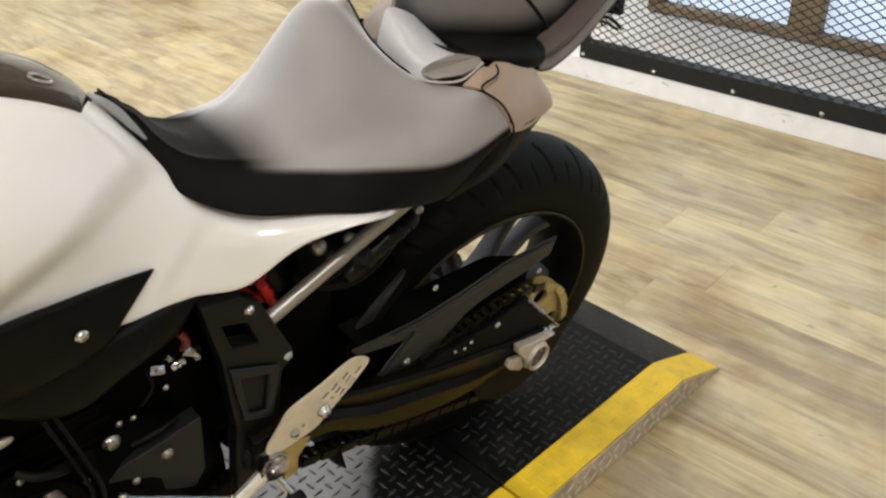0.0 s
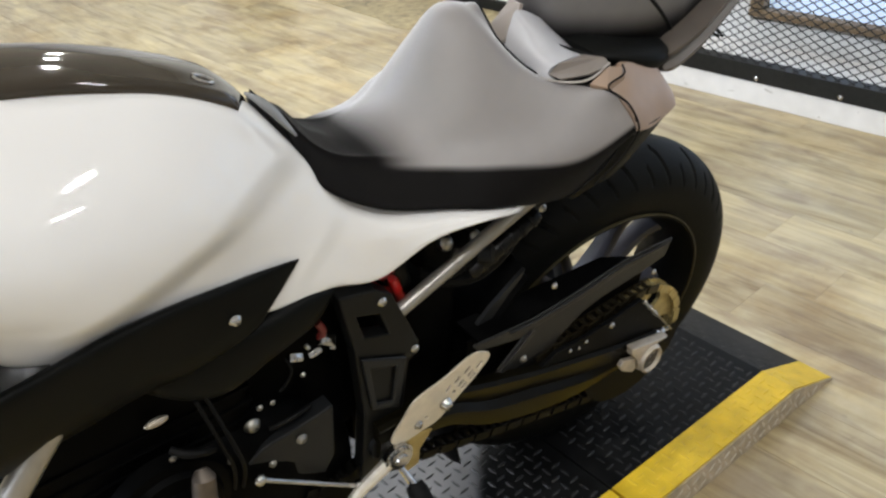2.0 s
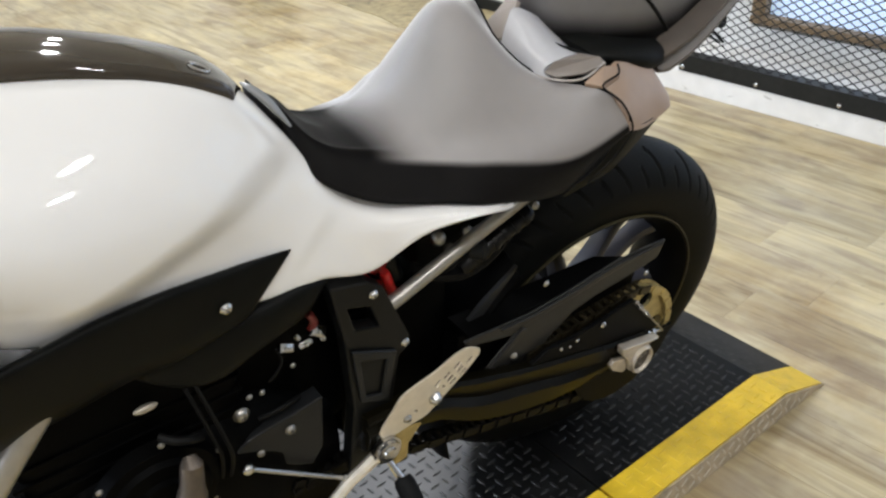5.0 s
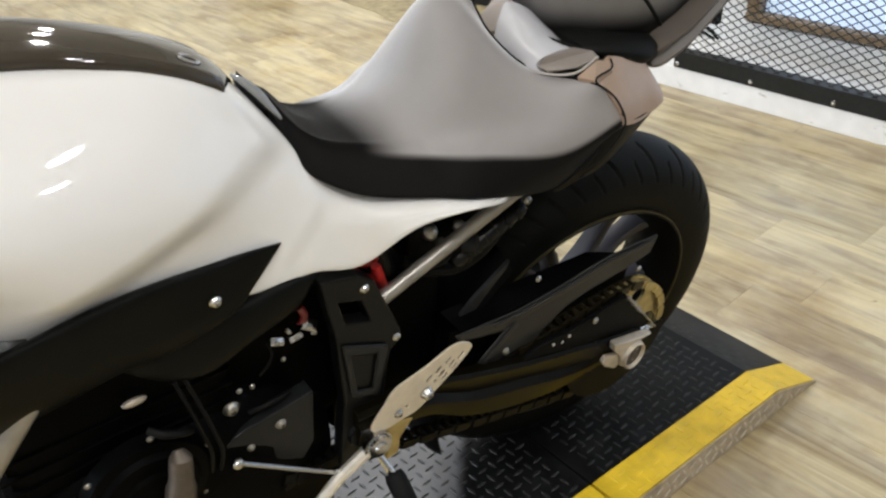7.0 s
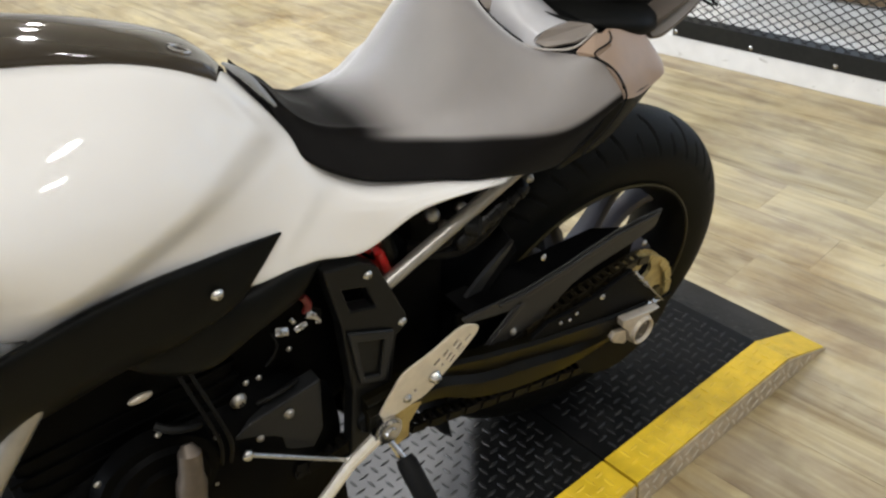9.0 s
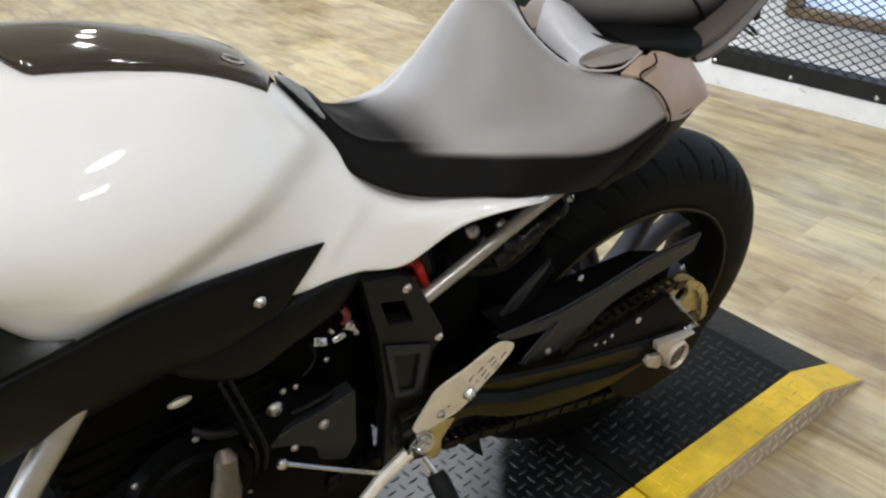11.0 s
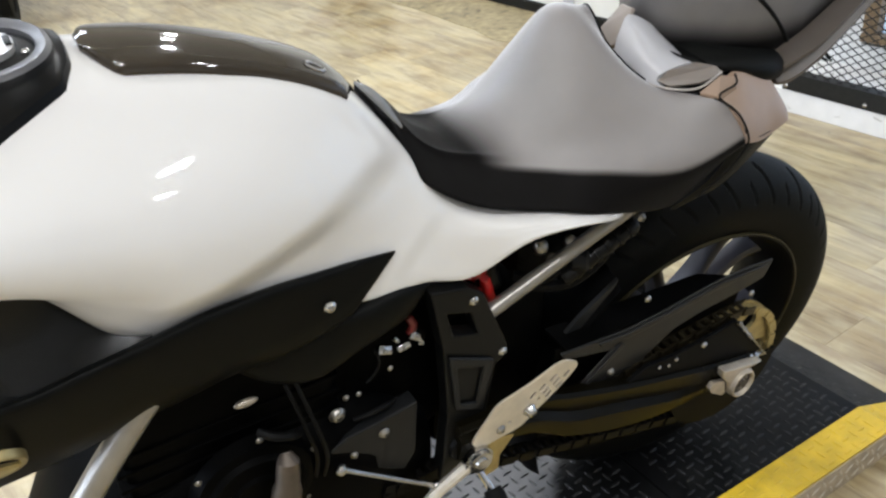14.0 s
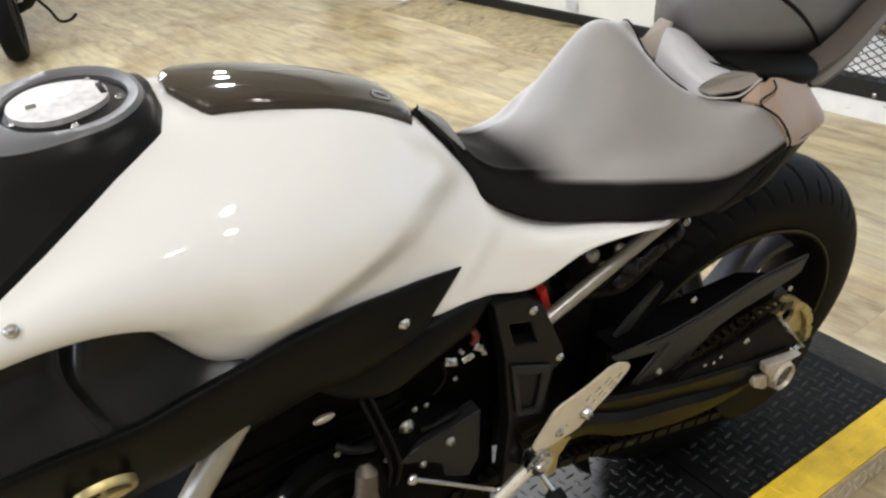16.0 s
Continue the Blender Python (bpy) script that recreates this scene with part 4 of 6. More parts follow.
plate(bm, [(-0.205, 0.549), (-0.24, 0.482), (-0.29, 0.484), (-0.262, 0.51)], -0.082, -0.076)
part("hugger_fin", bm, mat("fin_plastic", (0.014, 0.014, 0.014), 0.35, var=0.1), hg, smooth=False)

# shock and battery clutter under the seat
bm = bmesh.new()
tube(bm, [(-0.417, -0.088, 0.643), (-0.414, -0.086, 0.636), (-0.4, -0.078, 0.598), (-0.397, -0.076, 0.59)], [0.005, 0.0065, 0.0065, 0.005], 14)
part("cable_sleeve", bm, M_RED, bike, "short red cable sleeve")
bm = bmesh.new()
hel = [(-0.41 + 0.055 * f + 0.015 * math.cos(f * 12 * math.pi), -0.03 + 0.02 * math.sin(f * 12 * math.pi), 0.64 - 0.19 * f) for f in [i / 140 for i in range(60)]]
tube(bm, hel, 0.0065, 8)
shock = part("shock_spring", bm, M_RED, bike, "red coil spring")
bm = bmesh.new()
tube(bm, [(-0.40, -0.03, 0.68), (-0.32, -0.03, 0.4)], 0.016, 14)
part("damper", bm, M_FRAME, shock)
bm = bmesh.new()
box(bm, -0.47, -0.3, -0.065, 0.065, 0.36, 0.575, Matrix.Identity(4), bevel=0.02)
part("inner_fender", bm, M_ENG, bike)
bm = bmesh.new()
box(bm, -0.36, -0.17, -0.07, 0.07, 0.6, 0.72, Matrix.Identity(4), bevel=0.012)
part("airbox", bm, M_BLACK, bike)
bm = bmesh.new()
for px, py, pz, r in ((-0.34, -0.085, 0.655, 0.01), (-0.325, -0.088, 0.635, 0.007), (-0.30, -0.088, 0.65, 0.008)):
    bmesh.ops.create_uvsphere(bm, u_segments=12, v_segments=8, radius=r, matrix=Matrix.Translation((px, py, pz)))
part("connector", bm, M_DULL, bike)
bm = bmesh.new()
tube(bm, curve_pts([(-0.37, -0.075, 0.62), (-0.33, -0.09, 0.61), (-0.27, -0.095, 0.65), (-0.2, -0.09, 0.68)], 16), 0.006, 8)
tube(bm, curve_pts([(-0.36, -0.07, 0.6), (-0.3, -0.085, 0.585), (-0.25, -0.09, 0.61), (-0.22, -0.085, 0.66)], 16), 0.009, 8)
part("hose", bm, M_RUBBER, bike)

# subframe tubes
for s in (1, -1):
    bm = bmesh.new()
    tube(bm, [(-0.42, -s * 0.1, 0.601), (-0.3, -s * 0.1, 0.648), (-0.225, -s * 0.1, 0.677), (-0.12, -s * 0.1, 0.715)], 0.0088, 12)
    sf = part("subframe_tube", bm, M_TUBE, bike, "silver-grey painted subframe tube")
    bm = bmesh.new()
    tube(bm, [(-0.3, -s * 0.1, 0.63), (-0.29, -s * 0.112, 0.632)], 0.012, 12)
    part("tube_clamp", bm, M_FRAME, sf)

bm = bmesh.new()
tube(bm, [(-0.315, -0.098, 0.607), (-0.31, -0.098, 0.609), (-0.215, -0.098, 0.649), (-0.21, -0.098, 0.651)], [0.008, 0.0115, 0.0115, 0.008], 16)
for k in range(6):
    c = Vector((-0.3 + 0.015 * k, -0.098, 0.6132 + 0.0063 * k))
    tube(bm, [c, c + Vector((0.005, 0, 0.0021))], 0.0128, 16)
can = part("canister", bm, M_GLOSS, bike, "black ribbed canister under the subframe tube", angle=40)
bolt(can, -0.216, -0.112, 0.668, 0.0045, M_DULL)

# frame bracket at the pivot
for s in (1, -1):
    bm = bmesh.new()
    poly = [(-0.502, 0.677), (-0.457, 0.667), (-0.436, 0.65), (-0.401, 0.56), (-0.402, 0.545), (-0.416, 0.535), (-0.426, 0.462), (-0.43, 0.38), (-0.49, 0.37), (-0.48, 0.483), (-0.487, 0.593)]
    win = [(-0.482, 0.641), (-0.453, 0.63), (-0.442, 0.595), (-0.474, 0.606)]
    plate(bm, poly, -s * 0.098, -s * 0.118, [win])
    bmesh.ops.recalc_face_normals(bm, faces=bm.faces)
    br = part("frame_bracket", bm, M_FRAME, bike, "black painted frame bracket with a window", smooth=False)
    soft_edges(br)
    bm = bmesh.new()
    lo = [(-0.482, 0.581), (-0.422, 0.551), (-0.434, 0.474), (-0.472, 0.493)]
    li = [(-0.471, 0.56), (-0.436, 0.545), (-0.444, 0.491), (-0.465, 0.499)]
    plate(bm, lo, -s * 0.1185, -s * 0.1235, [li])
    soft_edges(part("bracket_rim", bm, M_RIMPANEL, br, smooth=False))
    for bx, bz in ((-0.45, 0.647), (-0.408, 0.553)):
        if s == 1:
            bolt(br, bx, -0.1185, bz, 0.0048)
    bm = bmesh.new()
    lathe(bm, [(0.0001, -0.128), (0.012, -0.128), (0.014, -0.124), (0.022, -0.124), (0.024, -0.118)], 20)
    part("pivot_cap", bm, M_FRAME, br, m=Matrix.Translation((-0.455, 0, 0.42)) @ Matrix.Diagonal((1, s, 1, 1)))

# heel guard, peg and shift linkage
bm = bmesh.new()
poly = [(x, z) for x, z, _ in curve_pts([(-0.307, 0.494, 0), (-0.317, 0.508, 0), (-0.338, 0.513, 0), (-0.378, 0.499, 0), (-0.42, 0.488, 0), (-0.437, 0.469, 0), (-0.456, 0.44, 0), (-0.443, 0.425, 0), (-0.412, 0.427, 0), (-0.386, 0.431, 0), (-0.362, 0.448, 0), (-0.332, 0.47, 0)], 60, True)]
slots = []
for cx, cz in ((-0.342, 0.491), (-0.337, 0.4825), (-0.332, 0.4745), (-0.3575, 0.4825), (-0.352, 0.474), (-0.347, 0.4665), (-0.371, 0.476), (-0.323, 0.489)):
    u, v = (0.0041, 0.0036), (-0.0016, 0.0018)
    slots.append([(cx - u[0] - v[0], cz - u[1] - v[1]), (cx + u[0] - v[0], cz + u[1] - v[1]), (cx + u[0] + v[0], cz + u[1] + v[1]), (cx - u[0] + v[0], cz - u[1] + v[1])])
for cx, cz in ((-0.362, 0.466), (-0.404, 0.447)):
    slots.append([(cx + 0.0028 * math.cos(k * math.pi / 4), cz + 0.0028 * math.sin(k * math.pi / 4)) for k in range(8)])
plate(bm, poly, -0.134, -0.137, slots)
heel = part("heel_guard", bm, mat("cream_anodised_metal", (0.62, 0.555, 0.44), 0.45, 0.4, var=0.1, scale=60), bike, "bare aluminium heel guard with slots", smooth=False)
soft_edges(heel, 0.0009)
bolt(heel, -0.376, -0.1375, 0.455, 0.0072, dome=0.8)
bolt(heel, -0.417, -0.1375, 0.443, 0.0052)
bm = bmesh.new()
plate(bm, [(-0.456, 0.432), (-0.43, 0.428), (-0.4, 0.419), (-0.391, 0.414), (-0.411, 0.388), (-0.413, 0.362), (-0.434, 0.358), (-0.43, 0.385), (-0.462, 0.4)], -0.12, -0.133)
soft_edges(part("peg_bracket", bm, mat("dull_brass_alloy", (0.4, 0.31, 0.12), 0.4, 0.6, var=0.2, scale=80), bike, "dull yellowish alloy peg bracket", smooth=False))
bm = bmesh.new()
lathe(bm, [(0.0001, -0.012), (0.008, -0.012), (0.009, -0.009), (0.016, -0.009), (0.017, -0.004), (0.02, -0.004), (0.02, 0.004)], 20)
part("pivot_bolt", bm, M_STEEL, bike, m=Matrix.Translation((-0.449, -0.138, 0.41)))
bm = bmesh.new()
for zz in (-0.006, 0.006):
    tube(bm, [(-0.447, -0.13, 0.39), (-0.438, -0.16, 0.359 + zz)], 0.0035, 8)
peg = part("foot_peg", bm, M_STEEL, bike)
bm = bmesh.new()
tube(bm, [(-0.437, -0.155, 0.362), (-0.437, -0.162, 0.357), (-0.437, -0.205, 0.325), (-0.437, -0.211, 0.321)], [0.011, 0.0135, 0.0135, 0.011], 16)
part("peg_rubber", bm, M_RUBBER, peg, "black rubber peg sleeve")
bm = bmesh.new()
tube(bm, [(-0.617, -0.124, 0.48), (-0.505, -0.126, 0.382)], 0.0034, 8)
rod = part("shift_rod", bm, M_STEEL, bike)
for c in ((-0.62, -0.124, 0.482), (-0.5, -0.126, 0.378)):
    bm = bmesh.new()
    bmesh.ops.create_uvsphere(bm, u_segments=12, v_segments=8, radius=0.0075, matrix=Matrix.Translation(c))
    part("rod_end", bm, M_STEEL, rod)
bm = bmesh.new()
tube(bm, [(-0.457, -0.136, 0.405), (-0.50, -0.132, 0.375), (-0.55, -0.135, 0.335), (-0.6, -0.145, 0.3)], [0.009, 0.008, 0.0075, 0.006], 10)
part("shift_lever", bm, M_ALU, bike, "bare aluminium shift lever")

# engine
bm = bmesh.new()
loft(bm, [[(x, -w, 0.2), (x, -w - 0.012, 0.32), (x, -w, zt), (x, w, zt), (x, w + 0.012, 0.32), (x, w, 0.2)] for x, w, zt in ((-0.93, 0.06, 0.42), (-0.86, 0.09, 0.5), (-0.72, 0.1, 0.53), (-0.58, 0.095, 0.52), (-0.49, 0.08, 0.46))], 20, 36)
eng = part("engine", bm, M_ENG, bike, "black engine case")
bm = bmesh.new()
box(bm, -0.83, -0.6, -0.09, 0.09, 0.48, 0.7, Matrix.Identity(4), bevel=0.015)
part("cylinder_head", bm, M_ENG, eng)
bm = bmesh.new()
box(bm, -0.64, -0.46, -0.07, 0.07, 0.42, 0.69, Matrix.Identity(4), bevel=0.015)
part("throttle_body", bm, M_ENG, eng)
for i in range(5):
    bm = bmesh.new()
    box(bm, -0.835, -0.6, -0.093, 0.093, 0.5 + i * 0.022, 0.505 + i * 0.022, Matrix.Identity(4), bevel=0.002)
    part("cooling_fin", bm, M_ENG, eng)
bm = bmesh.new()
plate(bm, [(-0.516, 0.522), (-0.556, 0.516), (-0.604, 0.511), (-0.625, 0.502), (-0.626, 0.491), (-0.594, 0.458), (-0.555, 0.428), (-0.535, 0.416), (-0.52, 0.44)], -0.09, -0.112)
sc = part("sprocket_cover", bm, mat("cover_satin", (0.0085, 0.009, 0.0095), 0.38, spec=0.2, var=0.15, scale=40, bump=0.15, bscale=300), eng, "satin grey-black sprocket cover", smooth=False)
soft_edges(sc)
for bx, bz, r in ((-0.56, 0.496, 0.0085), (-0.598, 0.481, 0.006)):
    bolt(sc, bx, -0.1125, bz, r * 0.65, M_DULL)
bm = bmesh.new()
lathe(bm, [(0.0001, -0.02), (0.03, -0.02), (0.034, -0.016), (0.05, -0.014), (0.054, -0.008), (0.064, -0.006), (0.068, 0.01)], 40)
part("alternator_cover", bm, M_ENG, eng, m=Matrix.Translation((-0.712, -0.113, 0.5)))
for k in range(6):
    a = radians(60 * k + 20)
    bolt(eng, -0.712 + 0.071 * math.cos(a), -0.116, 0.5 + 0.071 * math.sin(a), 0.0032, M_DULL)
bm = bmesh.new()
tube(bm, [(-0.682, -0.142, 0.568), (-0.683, -0.148, 0.562), (-0.688, -0.152, 0.535), (-0.69, -0.153, 0.525), (-0.692, -0.153, 0.515), (-0.7, -0.156, 0.47)], [0.006, 0.0115, 0.0125, 0.0155, 0.0155, 0.0145], 18)
part("starter_body", bm, mat("dull_bronze", (0.085, 0.068, 0.053), 0.42, 0.5, var=0.2, scale=80), eng, "dull bronze metal fitting")
for bx, by, bz, r in ((-0.609, -0.1, 0.541, 0.013), (-0.601, -0.1, 0.492, 0.0085), (-0.582, -0.1, 0.559, 0.0045), (-0.597, -0.1, 0.561, 0.005), (-0.543, -0.1, 0.578, 0.0045)):
    bolt(eng, bx, by, bz, r * 0.6, M_DULL)
for p0 in ((-0.665, 0.0), (-0.655, 0.004)):
    bm = bmesh.new()
    tube(bm, curve_pts([(p0[0], -0.115, 0.63), (p0[0] + 0.012, -0.125 - p0[1], 0.57), (p0[0] + 0.02, -0.125 - p0[1], 0.52), (p0[0] + 0.018, -0.11, 0.46)], 16), 0.0024, 8)
    part("cable", bm, M_RUBBER, eng)
bm = bmesh.new()
bmesh.ops.create_uvsphere(bm, u_segments=16, v_segments=10, radius=0.0105, matrix=Matrix.Translation((-0.702, -0.1, 0.611)) @ Matrix.Diagonal((1.2, 0.4, 0.45, 1)))
part("white_clip", bm, M_AXLE, bike, "pale metal clip")
for px, pz, w, h, turn in ((-0.55, 0.609, 0.0085, 0.005, 25), (-0.527, 0.603, 0.008, 0.0035, -10), (-0.511, 0.613, 0.011, 0.007, 40), (-0.536, 0.617, 0.005, 0.0025, 60), (-0.506, 0.6, 0.004, 0.003, 0)):
    bm = bmesh.new()
    box(bm, -w, w, -0.004, 0.004, -h, h, Matrix.Rotation(radians(turn), 4, "Y") @ Matrix.Rotation(radians(-35), 4, "X"), bevel=0.0018)
    clamp = part("hose_clamp", bm, M_STEEL, eng, m=Matrix.Translation((px, -0.101, pz)))
    bm = bmesh.new()
    bolt_mesh(bm, 0.002)
    part("clamp_screw", bm, M_DULL, clamp, m=Matrix.Translation((0.0, -0.005, 0.002)))
bm = bmesh.new()
tube(bm, curve_pts([(-0.519, -0.098, 0.64), (-0.514, -0.1, 0.628), (-0.518, -0.1, 0.617)], 10), 0.0045, 10)
part("red_hose", bm, mat("dark_red_rubber", (0.1, 0.008, 0.008), 0.4, var=0.1, scale=60), eng, "short dark red hose end")
for path, r in (([(-0.56, -0.1, 0.612), (-0.557, -0.104, 0.598), (-0.562, -0.103, 0.583), (-0.572, -0.1, 0.57)], 0.0016), ([(-0.59, -0.1, 0.522), (-0.575, -0.106, 0.528), (-0.555, -0.106, 0.53), (-0.54, -0.1, 0.526)], 0.0028), ([(-0.7, -0.118, 0.585), (-0.69, -0.128, 0.582), (-0.675, -0.13, 0.575), (-0.66, -0.12, 0.56)], 0.0045)):
    bm = bmesh.new()
    tube(bm, curve_pts(path, 14), r, 8)
    part("cable", bm, M_RUBBER, eng)
bm = bmesh.new()
tube(bm, [(-0.79, -0.13, 0.695), (-0.84, -0.135, 0.64), (-0.9, -0.135, 0.56), (-0.95, -0.13, 0.47)], 0.013, 14)
part("frame_tube", bm, M_TUBE, bike, "silver-grey painted frame tube")

# tank: x, centre top z, shoulder y z, belly y z, low y z
TANK = [
    (-1.00, 0.935, 0.095, 0.935, 0.173, 0.909, 0.175, 0.862),
    (-0.93, 0.955, 0.087, 0.949, 0.167, 0.911, 0.170, 0.865),
    (-0.87, 0.963, 0.079, 0.954, 0.160, 0.912, 0.160, 0.864),
    (-0.82, 0.966, 0.073, 0.951, 0.155, 0.895, 0.155, 0.815),
    (-0.78, 0.965, 0.07, 0.944, 0.151, 0.88, 0.150, 0.768),
    (-0.70, 0.953, 0.07, 0.930, 0.138, 0.862, 0.132, 0.755),
    (-0.62, 0.929, 0.066, 0.906, 0.116, 0.842, 0.118, 0.715),
    (-0.555, 0.897, 0.055, 0.878, 0.088, 0.808, 0.113, 0.697),
    (-0.505, 0.84, 0.058, 0.828, 0.084, 0.772, 0.112, 0.693),
    (-0.45, 0.75, 0.07, 0.748, 0.10, 0.733, 0.118, 0.681),
    (-0.39, 0.742, 0.09, 0.742, 0.13, 0.737, 0.138, 0.718),
    (-0.30, 0.716, 0.10, 0.716, 0.142, 0.7215, 0.149, 0.7185),
]
# the tail of the side panel runs in under the seat
TANK.append((-0.262, 0.706, 0.09, 0.706, 0.125, 0.709, 0.13, 0.708))


def tank_ctrl():
    out = []
    for x, zt, ys, zs, yb, zb, yl, zl in TANK:
        k = max(0.0, 1 - abs((x + 0.62) / 0.13))
        lip = 1.0 if x < -0.65 else 0.0
        h = [(x + 0.004 * lip, -yl + 0.012 + 0.02 * lip, zl - 0.006), (x + 0.004 * lip, -yl + 0.007 * lip + 0.008 * lip, zl - 0.002 * lip), (x, -(yl * 0.5 + yb * 0.5) - 0.003 + 0.004 * k - 0.002 * lip, zb * (0.5 - 0.12 * lip) + zl * (0.5 + 0.12 * lip)), (x, -yb - 0.003 * k, zb), (x, -ys, zs), (x, -ys * 0.5, zt - (zt - zs) * 0.25)]
        out.append(h + [(x, 0, zt)] + [(x, -b, c) for _, b, c in h[::-1]])
    return np.array(out)


TC = tank_ctrl()


def tank_at(x, y):
    """The tank's top height at x and a small y."""
    xs = TC[:, 0, 0]
    i = int(np.clip(np.searchsorted(xs, x) - 1, 0, len(xs) - 2))
    t = (i + (x - xs[i]) / (xs[i + 1] - xs[i])) / (len(xs) - 1)
    row = [crom(TC[:, j], t) for j in range(3, 10)]
    k = np.array([crom(np.array(row), q / 60) for q in range(61)])
    return float(np.interp(y, k[:, 1], k[:, 2]))


tg = np.array(surf(TC, 80, 96))
raw = tg.copy()
for _ in range(14):
    tg[1:-1] = tg[:-2] * 0.25 + tg[1:-1] * 0.5 + tg[2:] * 0.25
    tg[:, 8:-8] = tg[:, 7:-9] * 0.25 + tg[:, 8:-8] * 0.5 + tg[:, 9:-7] * 0.25
# the cut-out at the knee keeps its drawn edge
cols = np.abs(np.arange(97) - 48)[None, :]
keep = np.clip((raw[:, :, 0] + 0.64) / 0.08, 0, 1) * np.clip((cols - 28) / 8, 0, 1)
tg += (raw - tg) * keep[:, :, None]
front = np.clip((-0.63 - tg[:, :, 0]) / 0.08, 0, 1) * np.clip((38 - cols) / 4, 0, 1)
for _ in range(70):
    even = tg[:-2] * 0.25 + tg[1:-1] * 0.5 + tg[2:] * 0.25
    tg[1:-1] += (even - tg[1:-1]) * front[1:-1, :, None]
tg = np.array(surf(tg, 200, 192))
side, wide = np.sign(tg[:, :, 1]), np.abs(tg[:, :, 1])


def ease(v):
    v = np.clip(v, 0, 1)
    return v * v * (3 - 2 * v)


def pressed(a, b, step, width, before, start, end):
    """A pressed step along a line in x and z: proud above it, falling off over width below it."""
    a, b = np.array(a), np.array(b)
    ln = np.linalg.norm(b - a)
    d = (b - a) / ln
    rel = tg[:, :, (0, 2)] - a
    along = rel @ d / ln
    dist = rel[:, :, 0] * d[1] - rel[:, :, 1] * d[0]
    shape = np.where(dist > 0, np.exp(-np.abs(dist) / before), 1 - ease(-dist / width))
    fade = ease((along + start) / (2 * start)) * ease((1 + end - along) / (2 * end)) * ease((wide - 0.04) / 0.03)
    tg[:, :, 1] += side * step * fade * shape


# the crease from the seat's nose down to the tank's lowest corner, and a fainter one to the side cover's point
pressed((-0.505, 0.846), (-0.76, 0.797), 0.011, 0.042, 0.07, 0.14, 0.12)
pressed((-0.478, 0.765), (-0.54, 0.72), 0.003, 0.022, 0.04, 0.25, 0.25)
# the flange along the lower edge turns under
edge = np.abs(np.arange(193) - 96)[None, :] / 96
under = ease((-0.60 - tg[:, :, 0]) / 0.08) * ease((edge - 0.74) / 0.09)
tg[:, :, 1] -= side * 0.007 * under
tg[:, :, 2] -= 0.022 * under * ease((tg[:, :, 0] + 0.87) / 0.07)
# the far side sits lower under the seat
tg[:, :, 2] -= 0.024 * np.clip((tg[:, :, 1] - 0.05) / 0.03, 0, 1) * np.clip((tg[:, :, 0] + 0.53) / 0.06, 0, 1)
bm = bmesh.new()
grid_mesh(bm, [[tuple(q) for q in r] for r in tg])
tank = part("tank", bm, M_WHITE, bike, "gloss white painted tank", angle=60)
sol = tank.modifiers.new("thickness", "SOLIDIFY")
sol.thickness, sol.offset = 0.003, -1
bolt(tank, -0.928, -0.171, 0.902, 0.0042, face=(0, -1, 0.3))

# gel pad on the tank top
bm = bmesh.new()
rows = []
for i in range(41):
    f = i / 40
    x = -0.758 + 0.232 * f
    w = 0.047 * min(1.0, (f / 0.09) ** 0.5 if f > 0 else 0.0, ((1 - f) / 0.1) ** 0.7 if f < 1 else 0.0)
    w = max(w, 0.012)
    row = []
    for j in range(17):
        v = -1 + j / 8
        edge = min(1.0, (1 - abs(v)) / 0.12, (f + 0.001) / 0.04, (1.001 - f) / 0.04)
        row.append((x, v * w, tank_at(x, v * w) + 0.0005 + 0.0045 * edge ** 0.5))
    rows.append(row)
shell(bm, rows, (0, 0, -0.004))
part("tank_pad", bm, M_PAD, tank, "glossy smoked gel tank pad", angle=60)

# pad emboss in steel, so its glints show as bright metal
bm = bmesh.new()
oval = [(-0.569 + 0.0085 * math.cos(a), -0.026 + 0.0042 * math.sin(a)) for a in [2 * math.pi * q / 24 for q in range(25)]]
tube(bm, [(x, y, tank_at(x, y) + 0.0054) for x, y in oval], 0.002, 8)
part("pad_emblem", bm, M_STEEL, tank, "small embossed oval in the pad, in steel for its glints", angle=60)

# filler surround and cap
CX, CZ = -0.836, 0.964
OUT = [(-0.768, 0.0), (-0.77, 0.03), (-0.781, 0.057), (-0.828, 0.088), (-0.878, 0.123), (-0.924, 0.15), (-0.985, 0.182), (-0.985, 0.0)]
bm = bmesh.new()
rows = []
